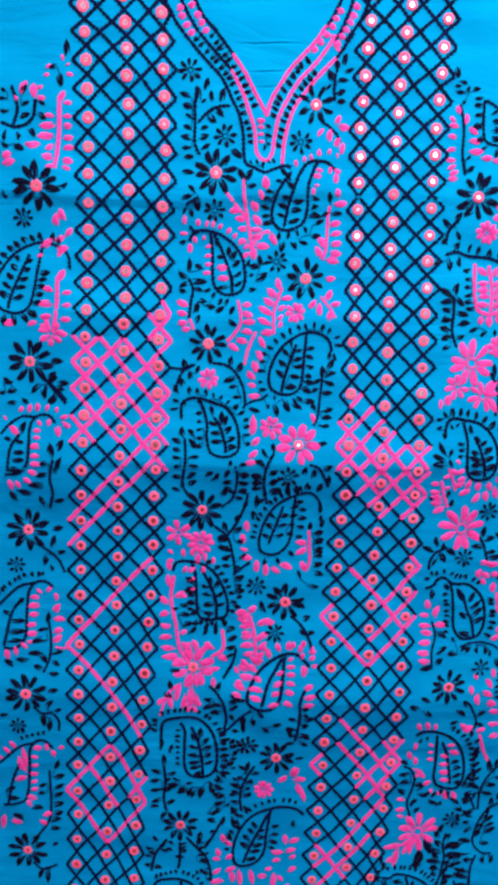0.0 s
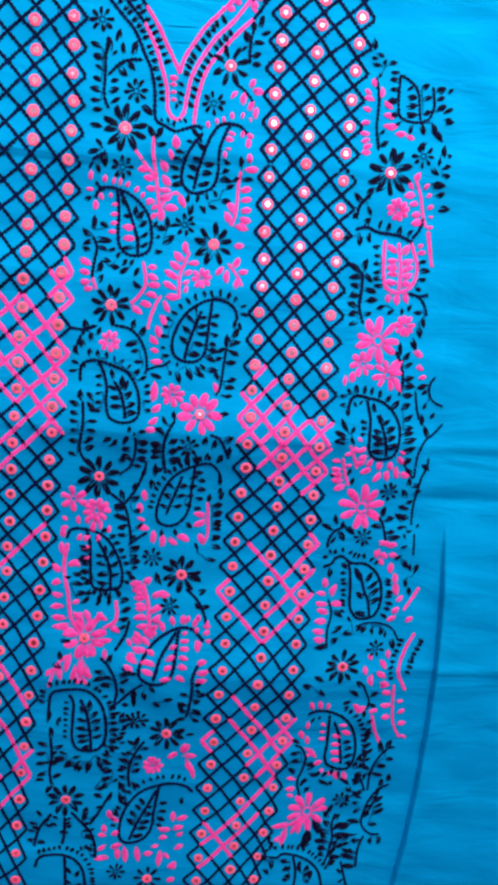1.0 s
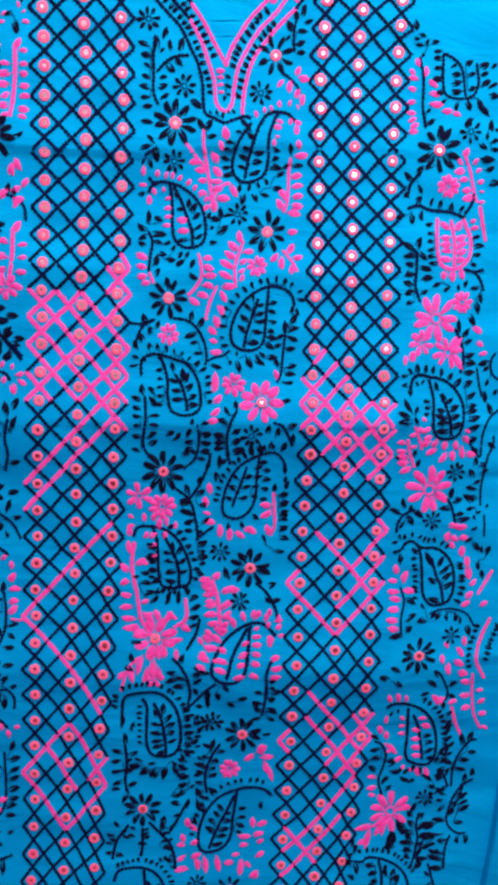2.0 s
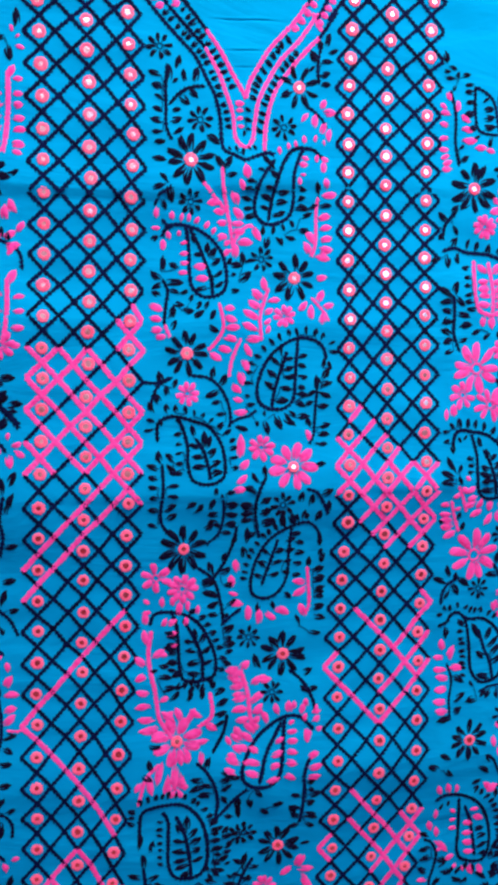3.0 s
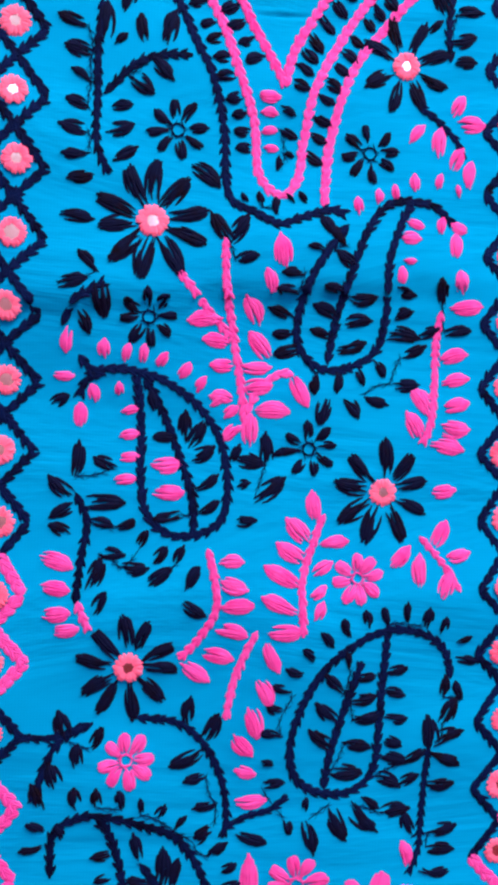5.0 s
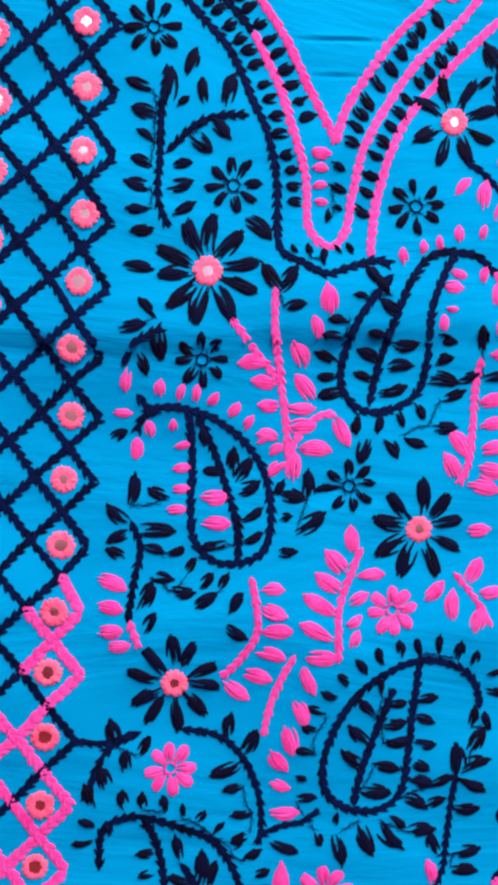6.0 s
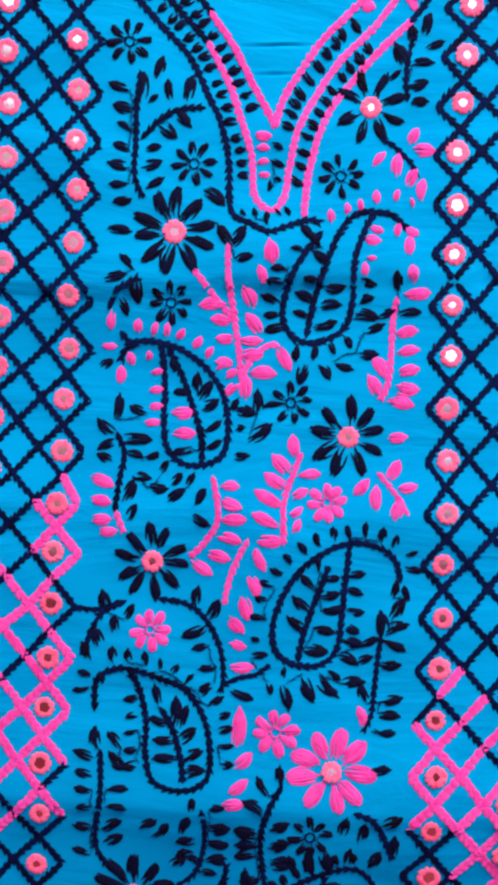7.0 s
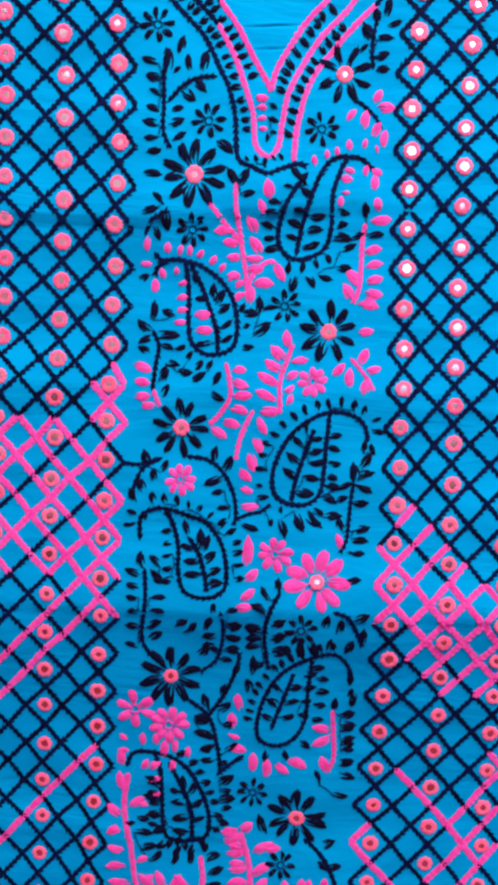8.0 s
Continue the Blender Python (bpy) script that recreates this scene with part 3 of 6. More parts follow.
m = stem("sprig", NAVY, 2.7, [-64.2, 167, -61.0, 174, -52.1, 180])
leaves(NAVY, m, -53.8, 180, -51.8, 169, -60.1, 172, -56.3, 164, -66.1, 179, -57.4, 181, -54.9, 183, -60.5, 189)
leaves(PINK, None, -62.6, 166, -63.2, 158, -51.6, 157, -51.7, 163, -45.2, 156, -43.9, 162, -39.5, 156, -39.1, 162, -35.6, 155, -32.2, 160, -28.1, 152, -24.7, 157, -22.5, 148, -19.6, 153, -18.1, 144, -13.5, 148, -13.5, 140, -9.0, 144, -10.0, 135, -7.6, 138, -67.3, 151, -60.5, 151)
m = stem("paisley_motif", NAVY, 3.0, [-58.9, 157, -54.7, 153, -48.3, 154, -38.7, 153, -29.0, 149, -20.1, 142, -13.7, 132, -11.3, 119, -12.8, 108, -20.1, 103, -29.8, 103, -36.6, 109, -38.7, 120, -39.1, 135, -40.7, 148, -41.9, 152], [-38.7, 151, -33.0, 142, -26.8, 127, -22.2, 114, -21.6, 103], [-51.5, 153, -56.7, 150, -58.7, 145])
leaves(NAVY, m, -28.2, 133, -35.8, 133, -26.1, 133, -25.5, 142, -23.8, 130, -19.5, 139, -23.1, 127, -15.6, 131, -20.9, 117, -14.3, 122, -20.4, 110, -13.8, 114, -25.8, 109, -34.7, 107, -8.6, 128, 0.2, 126, -9.1, 119, -3.8, 120, -8.5, 108, -1.6, 108, -34.0, 141, -36.9, 148, -67.1, 142, -61.5, 145)
leaves(PINK, m, -35.7, 124, -26.2, 125, -34.8, 116, -24.7, 116, -53.8, 143, -55.2, 149, -46.6, 145, -46.7, 150, -45.8, 140, -40.1, 142, -46.1, 133, -39.7, 134, -45.7, 126, -39.3, 127, -46.8, 119, -40.0, 120, -58.4, 135, -58.3, 143)
m = stem("sprig", NAVY, 2.7, [-58.3, 114, -54.7, 106, -56.2, 92.8, -57.2, 80.9])
leaves(NAVY, m, -58.6, 120, -58.2, 131, -47.0, 123, -54.0, 126, -60.0, 114, -67.2, 120, -59.3, 111, -66.0, 107, -55.0, 112, -42.8, 112, -58.9, 102, -66.5, 105, -53.6, 106, -46.7, 105, -46.0, 104, -39.3, 107, -51.0, 96.3, -42.4, 96.1, -43.8, 91.8, -35.0, 92.3, -38.2, 98.1, -35.9, 104, -33.6, 93.6, -29.6, 99.1, -26.7, 93.4, -24.4, 99.4, -34.7, 87.1, -27.7, 92.3, -53.5, 84.8, -49.7, 95.3, -52.0, 77.6, -47.7, 85.1, -22.8, 86.1, -19.1, 93.2, -24.3, 81.7, -16.7, 77.3)
leaves(PINK, m, -68.2, 94.7, -58.3, 91.6, -67.6, 86.1, -58.9, 84.7, -67.1, 76.7, -58.5, 78.1, -64.2, 71.9, -55.6, 73.1)
m = stem("sprig", PINK, 2.8, [-56.5, 81.0, -54.8, 76.8, -52.8, 72.6])
m = stem("sprig", PINK, 2.8, [-16.6, 98.3, -13.7, 86.6, -13.7, 78.0, -19.2, 68.9, -24.3, 63.2])
leaves(PINK, m, -13.1, 94.6, -5.1, 94.6, -12.8, 88.4, -3.6, 85.7, -12.3, 80.2, -1.1, 80.9, -13.0, 72.6, -2.7, 71.1, -17.3, 65.1, -7.0, 63.2, -23.2, 62.2, -14.6, 56.2)
m = stem("sprig", PINK, 2.8, [0.0, 72.3, -5.7, 59.0, -8.7, 43.9])
leaves(PINK, m, 2.8, 69.1, 7.8, 59.6, 1.3, 57.4, 5.7, 48.1, -1.2, 48.1, 2.0, 37.8, -5.7, 39.2, 0.5, 32.4, -5.6, 27.8, 2.0, 26.2, -4.4, 17.0, 5.6, 18.2)
m = stem("sprig", PINK, 2.8, [20.6, 110, 16.9, 99.0, 14.3, 88.1, 15.1, 71.2])
leaves(PINK, m, 18.1, 108, 16.4, 118, 15.7, 101, 8.3, 109, 15.0, 95.0, 5.5, 101, 14.3, 87.0, 1.6, 93.3, 12.5, 79.1, 1.1, 83.6, 20.0, 101, 29.3, 102, 17.4, 91.0, 24.1, 95.0, 16.6, 83.6, 22.3, 87.5, 18.7, 76.7, 21.4, 82.6, 3.9, 72.6, 15.0, 72.9)
flower(PINK, 32.5, 90.2, 9.0, 8, 100, 0.42, False)
flower(NAVY, 39.9, 118.3, 17.6, 9, 95, 0.36, True)
leaves(PINK, None, 56.3, 119, 64.7, 120, 43.7, 93.8, 49.5, 101, 53.8, 87.8, 52.8, 98.6)
m = stem("sprig", PINK, 2.4, [53.2, 104, 61.1, 95.3, 66.8, 87.1])
leaves(PINK, m, 57.7, 101, 62.1, 110, 62.1, 97.5, 70.0, 99.6, 61.2, 84.2, 63.7, 93.7)
leaves(NAVY, None, 0.8, 126, 0.2, 136, -2.4, 115, 7.3, 122, -10.6, 126, -7.7, 132, 7.4, 132, 3.3, 129)
m = stem("paisley_motif", NAVY, 3.0, [65.5, 58.8, 62.8, 67.3, 56.0, 72.4, 44.0, 73.9, 32.4, 69.0, 22.2, 59.9, 14.8, 45.5, 12.6, 32.5, 15.6, 24.1, 23.3, 20.3, 33.0, 20.8, 40.2, 27.5, 41.6, 40.5, 42.0, 53.3, 43.0, 72.8], [24.3, 22.5, 25.9, 33.1, 29.4, 46.3, 34.9, 63.7])
leaves(NAVY, m, 27.3, 34.9, 18.5, 40.8, 27.8, 44.0, 20.2, 49.7, 29.1, 52.3, 22.9, 59.3, 31.4, 61.0, 29.3, 67.2, 32.8, 44.3, 41.9, 45.9, 31.3, 50.7, 40.3, 52.2, 33.1, 57.2, 40.0, 58.6, 30.0, 35.5, 39.1, 35.4, 26.2, 26.8, 37.4, 27.3, 9.4, 39.4, 2.5, 39.8, 10.0, 46.9, 4.1, 48.5, 12.2, 53.5, 5.9, 55.0, 16.2, 59.1, 9.9, 60.6, 19.8, 63.6, 14.9, 67.4, 24.9, 68.0, 21.0, 73.1, 30.1, 71.7, 28.3, 77.7)
leaves(NAVY, m, 36.4, 74.6, 35.1, 80.4, 42.8, 75.6, 41.4, 81.9, 49.3, 75.9, 49.3, 83.2, 55.8, 75.2, 56.8, 81.8, 61.3, 73.4, 62.6, 78.7, 66.5, 69.7, 71.7, 72.2, 66.9, 64.7, 74.3, 63.1, 63.2, 51.9, 63.7, 59.1, 69.7, 51.0, 66.6, 57.2, 43.4, 59.8, 50.6, 61.4, 43.1, 53.4, 50.0, 52.2, 43.5, 44.9, 51.4, 45.0, 43.2, 38.0, 49.7, 36.1, 42.7, 32.6, 51.8, 30.4, 50.7, 30.3, 57.2, 35.1, 41.3, 25.9, 49.5, 22.3, 48.4, 22.2, 55.7, 26.7)
leaves(NAVY, m, 37.4, 19.4, 42.9, 15.4, 43.0, 14.0, 53.1, 15.4, 33.2, 16.3, 42.2, 8.4, 26.3, 16.8, 32.0, 5.3, 19.5, 11.9, 21.5, 1.2, 18.7, 14.3, 18.7, 19.0, 11.5, 12.4, 13.7, 7.0, 3.9, 22.3, 11.3, 23.8, 2.4, 30.1, 7.8, 29.6)
m = stem("sprig", NAVY, 2.4, [58.5, 35.2, 57.8, 24.2, 57.2, 11.3, 56.6, 1.7, 53.7, -5.7])
leaves(NAVY, m, 59.0, 34.8, 57.8, 46.2, 62.8, 42.9, 67.3, 51.9, 60.3, 37.5, 69.8, 41.2, 59.0, 34.6, 69.4, 29.9, 58.7, 23.2, 67.7, 23.7, 54.2, 5.9, 51.2, 14.7, 60.1, 7.1, 69.7, 9.6, 59.4, 2.2, 69.1, 1.5, 57.6, -4.5, 67.2, -5.3)
m = stem("sprig", NAVY, 2.4, [-7.1, 9.2, -0.9, 12.6, 7.5, 15.2, 12.6, 19.7])
leaves(NAVY, m, -2.8, 7.4, 6.4, 4.4)
flower(NAVY, -40.1, 60.7, 17.6, 10, 100, 0.36, True)
m = stem("sprig", NAVY, 2.7, [-51.0, 42.7, -60.2, 37.1, -64.8, 28.7, -67.2, 18.3], [-72.0, 38.7, -62.4, 38.5, -54.1, 41.5])
leaves(NAVY, m, -58.1, 37.8, -60.9, 46.9, -50.9, 35.0, -47.2, 42.2, -54.2, 28.6, -54.8, 36.7, -60.1, 23.2, -63.3, 31.2, -64.9, 16.3, -68.1, 24.5)
m = stem("sprig", NAVY, 2.7, [-36.2, 44.3, -24.2, 42.8, -15.2, 36.0, -9.1, 24.7, -6.9, 12.3, -8.0, 6.0])
leaves(NAVY, m, -20.9, 41.5, -19.9, 50.9, -15.3, 37.4, -11.0, 46.3, -15.7, 33.8, -25.9, 28.7, -14.1, 25.9, -21.3, 24.1, -10.4, 16.7, -17.8, 15.5, -11.0, 9.4, -17.2, 6.0)
flower(PINK, -39.5, 31.1, 9.5, 8, 100, 0.42, False)
m = stem("paisley_motif", NAVY, 3.0, [-61.5, -4.5, -61.3, 8.0, -55.2, 12.9, -47.9, 13.9, -32.8, 10.1, -21.9, 5.3, -13.7, -6.7, -10.7, -20.9, -11.6, -30.9, -18.2, -36.1, -27.7, -36.6, -35.3, -33.0, -38.6, -22.0, -39.1, -7.9, -43.3, 6.5, -47.9, 13.2], [-33.1, -2.6, -27.2, -11.5, -23.3, -23.5, -21.6, -33.4])
leaves(NAVY, m, -54.4, 16.4, -55.3, 23.4, -47.6, 16.6, -48.4, 22.9, -40.6, 15.8, -41.4, 21.9, -34.5, 13.9, -34.4, 19.2, -28.7, 12.0, -26.4, 17.1, -23.1, 8.0, -19.8, 13.4, -16.9, 4.1, -13.1, 9.3, -12.4, -0.0, -6.4, 4.5, -8.5, -4.8, -2.9, -2.0, -8.1, -10.6, -1.4, -8.2, -7.7, -17.1, -1.0, -16.0, -6.3, -24.1, -0.5, -23.9, -63.5, 9.6, -69.3, 11.9, -64.3, 4.4, -71.4, 3.3, -58.0, 5.9, -60.4, 11.2)
leaves(NAVY, m, -43.0, 1.2, -49.7, 0.3, -42.5, -6.0, -48.1, -7.3, -41.9, -13.0, -48.2, -14.1, -41.4, -20.4, -48.1, -21.2, -41.0, -27.2, -48.6, -28.8, -34.3, -1.6, -36.3, 7.8, -27.0, -9.0, -26.9, 3.4, -24.6, -9.3, -21.5, -0.5, -24.8, -15.8, -17.3, -9.6, -22.2, -23.9, -13.6, -19.0, -28.9, -8.5, -37.8, -6.4, -26.5, -15.9, -35.8, -15.8, -24.8, -22.9, -35.3, -24.0, -21.8, -30.4, -12.4, -27.0)
leaves(NAVY, None, -49.2, -20.2, -55.3, -13.9, -47.9, -27.0, -54.3, -21.9)
# the neckline's shoulders: navy lines with pink rungs between them
m = stem("neckline_stitch", NAVY, 3.0, [-88.0, 338, -79.5, 321, -72.5, 310, -67.3, 304])
rungs(m, -71, 322, -69.5, 316, -65.5, 310, -62, 305)
m = stem("neckline_stitch", NAVY, 3.0, [-75.0, 337, -64.5, 318, -58.5, 309, -55.3, 305])
rungs(m, -62, 325, -57, 318, -54, 312.5, -50.5, 307)
m = stem("neckline_stitch", NAVY, 3.0, [-63.0, 336, -53.0, 318, -43.1, 308])
m = stem("neckline_stitch", NAVY, 3.0, [44.6, 313, 50.5, 323, 55.5, 334, 58.5, 347])
rungs(m, 55.5, 327, 52, 321, 49.5, 315, 45.5, 309, 41, 303, 36.5, 298, flip=-1)
m = stem("neckline_stitch", NAVY, 3.0, [52.5, 305, 58.0, 314, 62.5, 326, 65.5, 336, 66.5, 346])
rungs(m, 68, 330, 66, 324, 63.5, 318.5, 60.5, 313, 57.5, 308, 54.5, 302.5, flip=-1)
m = stem("neckline_stitch", PINK, 3.0, [49.5, 309, 53.5, 301, 57.0, 297])
m = stem("neckline_stitch", NAVY, 3.1, [61.3, 305, 72.4, 321, 78.1, 336, 79.4, 348])
# lower middle of the panel
flower(PINK, 41.1, -22.9, 19.3, 9, 80, 0.42, True)
flower(PINK, 16.6, -8.8, 10.6, 8, 100, 0.42, False)
leaves(PINK, None, 0.2, -16.9, 0.9, 0.7, -0.1, -25.3, 7.1, -18.5, -2.1, -35.6, 5.7, -29.8, -4.1, -40.9, 4.9, -40.1, 53.7, -3.8, 50.9, 4.9)
leaves(NAVY, None, 57.3, -21.6, 66.0, -20.2)
m = stem("neckline_stitch", NAVY, 2.8, [20.4, -31.3, 14.6, -44.5, 13.1, -59.1, 16.4, -78.9])
leaves(NAVY, m, 19.5, -32.0, 19.0, -22.4, 15.1, -35.4, 9.8, -28.0, 12.9, -43.6, 3.9, -38.5, 11.8, -53.7, 1.3, -52.6, 11.3, -63.0, 1.9, -66.4, 13.5, -74.5, 4.7, -77.5, 16.5, -50.8, 24.8, -46.6, 16.3, -58.9, 24.2, -58.3, 17.5, -68.0, 26.3, -67.3)
m = stem("neckline_stitch", NAVY, 2.8, [51.8, -39.9, 60.2, -42.9, 65.7, -51.5, 69.7, -60.2])
leaves(NAVY, m, 56.0, -53.6, 56.6, -43.7, 63.6, -45.5, 72.1, -40.1, 69.6, -58.4, 69.5, -48.9, 47.6, -50.3, 48.6, -41.6)
flower(NAVY, 33.9, -52.4, 10.3, 8, 100, 0.36, False)
leaves(NAVY, None, 35.5, -66.9, 33.3, -57.9, 41.6, -68.6, 42.0, -59.4, 29.2, -70.8, 25.3, -61.9, 50.3, -64.7, 51.3, -56.6, 60.2, -64.3, 64.5, -56.9, 6.6, -83.6, 7.0, -70.7, 5.5, -95.0, 4.1, -85.7, 65.8, -94.9, 65.9, -87.7)
m = stem("paisley_motif", NAVY, 2.8, [64.3, -84.2, 62.5, -73.4, 53.7, -66.4, 39.1, -70.5, 24.7, -80.2, 15.6, -95.8, 11.5, -114, 13.7, -125, 24.0, -128, 33.8, -122, 39.8, -109, 40.4, -90.6, 41.4, -70.4], [20.1, -117, 25.8, -98.7, 31.4, -79.9])
leaves(NAVY, m, 20.8, -112, 13.8, -108, 23.4, -103, 16.4, -97.6, 25.5, -93.2, 20.1, -87.2, 24.7, -110, 33.7, -107, 26.9, -100, 35.8, -97.4, 28.7, -90.4, 36.8, -87.8, 44.2, -83.2, 52.2, -82.9, 44.8, -91.2, 52.8, -90.9, 44.3, -99.7, 51.7, -99.7, 43.2, -109, 50.6, -109, 37.3, -123, 43.3, -128, 28.5, -130, 30.6, -137, 17.4, -131, 17.1, -139, 41.1, -75.9, 49.3, -74.9)
leaves(PINK, m, 0.3, -107, -0.8, -96.8, -2.2, -119, -4.4, -109, -5.4, -123, 1.5, -125, -5.7, -132, 5.9, -133, 10.0, -146, 10.1, -134, 18.7, -149, 18.4, -137, 23.9, -139, 31.7, -145, 30.6, -136, 42.4, -141)
m = stem("sprig", PINK, 2.8, [55.6, -103, 57.3, -119, 58.2, -133, 55.3, -142])
leaves(PINK, m, 55.4, -115, 44.5, -114, 55.6, -119, 45.2, -126, 55.4, -143, 50.7, -133)
leaves(NAVY, m, 56.3, -103, 56.7, -94.7, 60.5, -106, 68.7, -103, 61.1, -115, 69.4, -113, 61.7, -125, 70.1, -123, 62.3, -135, 70.7, -134, 62.8, -143, 71.4, -145, 50.7, -151, 47.8, -142, 58.8, -156, 68.1, -157)
flower(NAVY, -40.8, -87.4, 19.9, 10, 90, 0.36, True)
m = stem("sprig", NAVY, 2.8, [-29.7, -103, -17.4, -113, -11.6, -131, -9.0, -149], [-17.5, -112, -8.0, -96.3, -1.9, -78.8, -0.7, -69.6], [-10.8, -149, -4.2, -143, 4.7, -136])
leaves(NAVY, m, -18.6, -109, -21.4, -98.5, -25.8, -116, -15.7, -114, -20.4, -124, -12.8, -126, -9.5, -100, -8.8, -90.8, -6.3, -134, 0.3, -128, -12.9, -140, -21.4, -141)
m = stem("sprig", NAVY, 2.8, [-57.9, -22.0, -56.9, -41.4, -58.6, -63.4, -53.6, -74.4])
leaves(NAVY, m, -59.5, -21.4, -60.7, -11.5, -60.9, -25.3, -69.1, -22.4, -60.6, -33.4, -68.7, -31.1, -60.2, -39.8, -68.3, -38.5, -59.9, -47.4, -67.9, -47.6, -60.1, -57.8, -68.2, -56.2, -60.2, -69.8, -68.5, -67.6, -53.6, -24.5, -47.2, -29.8, -53.9, -38.0, -45.2, -37.7, -54.5, -45.2, -45.4, -46.4, -55.2, -57.5, -47.0, -52.1, -54.6, -65.1, -46.4, -59.7)
m = stem("sprig", NAVY, 2.4, [-13.0, -44.3, -11.0, -57.0, -13.8, -74.4, -23.5, -84.4])
leaves(NAVY, m, -32.9, -58.9, -26.8, -51.4, -20.8, -57.5, -18.4, -47.1, -17.5, -45.4, -16.9, -38.9, -39.5, -55.4, -31.7, -50.5, -8.9, -52.4, -2.1, -50.6, -8.6, -60.7, -0.4, -60.2, -8.3, -68.3, -1.3, -70.0, -25.5, -73.2, -18.3, -69.0)
flower(PINK, -61.6, -110.4, 12.8, 6, 100, 0.42, False)
flower(PINK, -41.3, -119.5, 12.8, 9, 80, 0.42, False)
leaves(PINK, None, -56.0, -135, -56.9, -126, -48.4, -134, -49.4, -126, -36.9, -138, -36.6, -129, -29.3, -140, -29.2, -133, -71.6, -128, -66.4, -131, -72.4, -139, -65.2, -138, -43.7, -141, -43.4, -130)
m = stem("paisley_motif", NAVY, 3.2, [-65.9, -148, -62.7, -140, -54.2, -138, -40.3, -140, -27.9, -148, -18.7, -164, -14.6, -178, -15.9, -190, -24.4, -194, -36.5, -194, -42.0, -188, -43.7, -170, -45.0, -151, -49.0, -139], [-40.1, -144, -30.8, -161, -25.8, -175, -24.5, -192])
leaves(NAVY, m, -31.8, -163, -39.5, -161, -29.5, -170, -38.5, -169, -27.4, -179, -37.7, -180, -26.4, -187, -36.7, -188, -29.8, -161, -32.3, -151, -28.0, -163, -23.2, -155, -25.9, -172, -19.3, -166, -24.2, -181, -17.4, -177)
fringe(NAVY, m, [-40.3, -140, -27.9, -148, -18.7, -164, -14.6, -178, -15.9, -190], 6.4, 7.1, 75)
fringe(NAVY, m, [-15.9, -190, -24.4, -195, -36.5, -195, -41.9, -189], 7.7, 7.1, 75)
fringe(NAVY, m, [-43.0, -188, -43.7, -170, -44.9, -155], 6.4, 7.1, 80)
leaves(PINK, m, -57.2, -149, -53.3, -143, -52.0, -149, -45.3, -144, -52.7, -157, -44.9, -154, -51.5, -165, -44.6, -164, -60.0, -171, -52.3, -173, -38.9, -149, -37.5, -142)
m = stem("sprig", PINK, 3.8, [-64.9, -153, -66.9, -175, -61.5, -202, -57.7, -224, -45.5, -243])
leaves(PINK, m, -68.3, -180, -77.3, -173, -68.1, -188, -76.8, -192, -66.2, -202, -76.2, -201, -64.3, -213, -76.7, -214, -61.9, -224, -74.9, -223, -58.6, -230, -73.9, -233, -58.1, -210, -51.2, -206, -55.6, -224, -47.6, -218, -63.3, -175, -54.8, -168, -67.2, -164, -70.4, -152, -69.2, -148, -69.4, -138, fat=0.44)
flower(PINK, -44.5, -241.8, 20.8, 8, 70, 0.42, True)
m = stem("sprig", PINK, 3.8, [-18.5, -204, -17.2, -222, -27.5, -231])
leaves(PINK, m, -25.1, -223, -34.2, -217, -22.3, -228, -13.2, -234, -45.0, -259, -45.5, -282, -50.0, -268, -54.3, -284, -42.1, -268, -37.5, -282, -25.2, -251, -24.8, -261, fat=0.44)
m = stem("sprig", PINK, 3.3, [-58.2, -260, -68.4, -271, -74.5, -293])
leaves(PINK, m, -65.9, -268, -63.7, -284, -71.0, -274, -76.8, -281, -55.6, -257, -59.8, -276, fat=0.44)
flower(PINK, -44.4, -279.5, 9.9, 6, 60, 0.42, False)
m = stem("sprig", NAVY, 3.1, [-5.1, -222, -7.7, -236, -13.7, -248, -16.1, -253])
leaves(NAVY, m, -15.2, -206, -6.6, -201, -13.9, -214, -4.6, -209, -14.6, -222, -5.3, -219, -15.3, -231, -7.2, -227, -66.5, -246, -55.9, -246, -71.1, -268, -63.3, -273, -63.3, -265, -66.5, -256, fat=0.44)
m = stem("sprig", PINK, 3.8, [4.9, -186, 11.0, -205, 12.7, -221, 14.8, -232])
leaves(PINK, m, 5.0, -188, -6.8, -186, 8.0, -196, -2.1, -194, 10.0, -207, -0.6, -206, 11.5, -218, -1.4, -219, 13.3, -199, 21.9, -192, 14.9, -210, 23.5, -206, 15.9, -221, 22.9, -219, 4.9, -186, 11.6, -179, 18.3, -193, 25.9, -192, 17.7, -238, 8.4, -229, 7.4, -244, -1.7, -238, 13.0, -251, 2.2, -249, 2.6, -257, -4.6, -254, 14.5, -262, 7.3, -260, fat=0.44)
flower(NAVY, 11.1, -159.5, 9.9, 8, 90, 0.36, False)
flower(NAVY, 30.4, -204.6, 9.9, 8, 90, 0.36, False)
flower(NAVY, 5.4, -323.0, 9.9, 8, 90, 0.36, False)
flower(NAVY, 38.3, -173.5, 18.8, 10, 90, 0.36, True)
m = stem("sprig", NAVY, 3.1, [44.2, -187, 55.1, -197, 62.6, -210, 65.2, -220])
leaves(NAVY, m, 54.9, -191, 62.2, -186, 52.6, -199, 58.8, -205, 58.1, -205, 67.3, -201, 20.6, -185, 15.3, -173, -8.9, -167, 0.9, -164, -10.0, -178, -2.3, -181, -9.4, -156, -0.9, -149, fat=0.44)
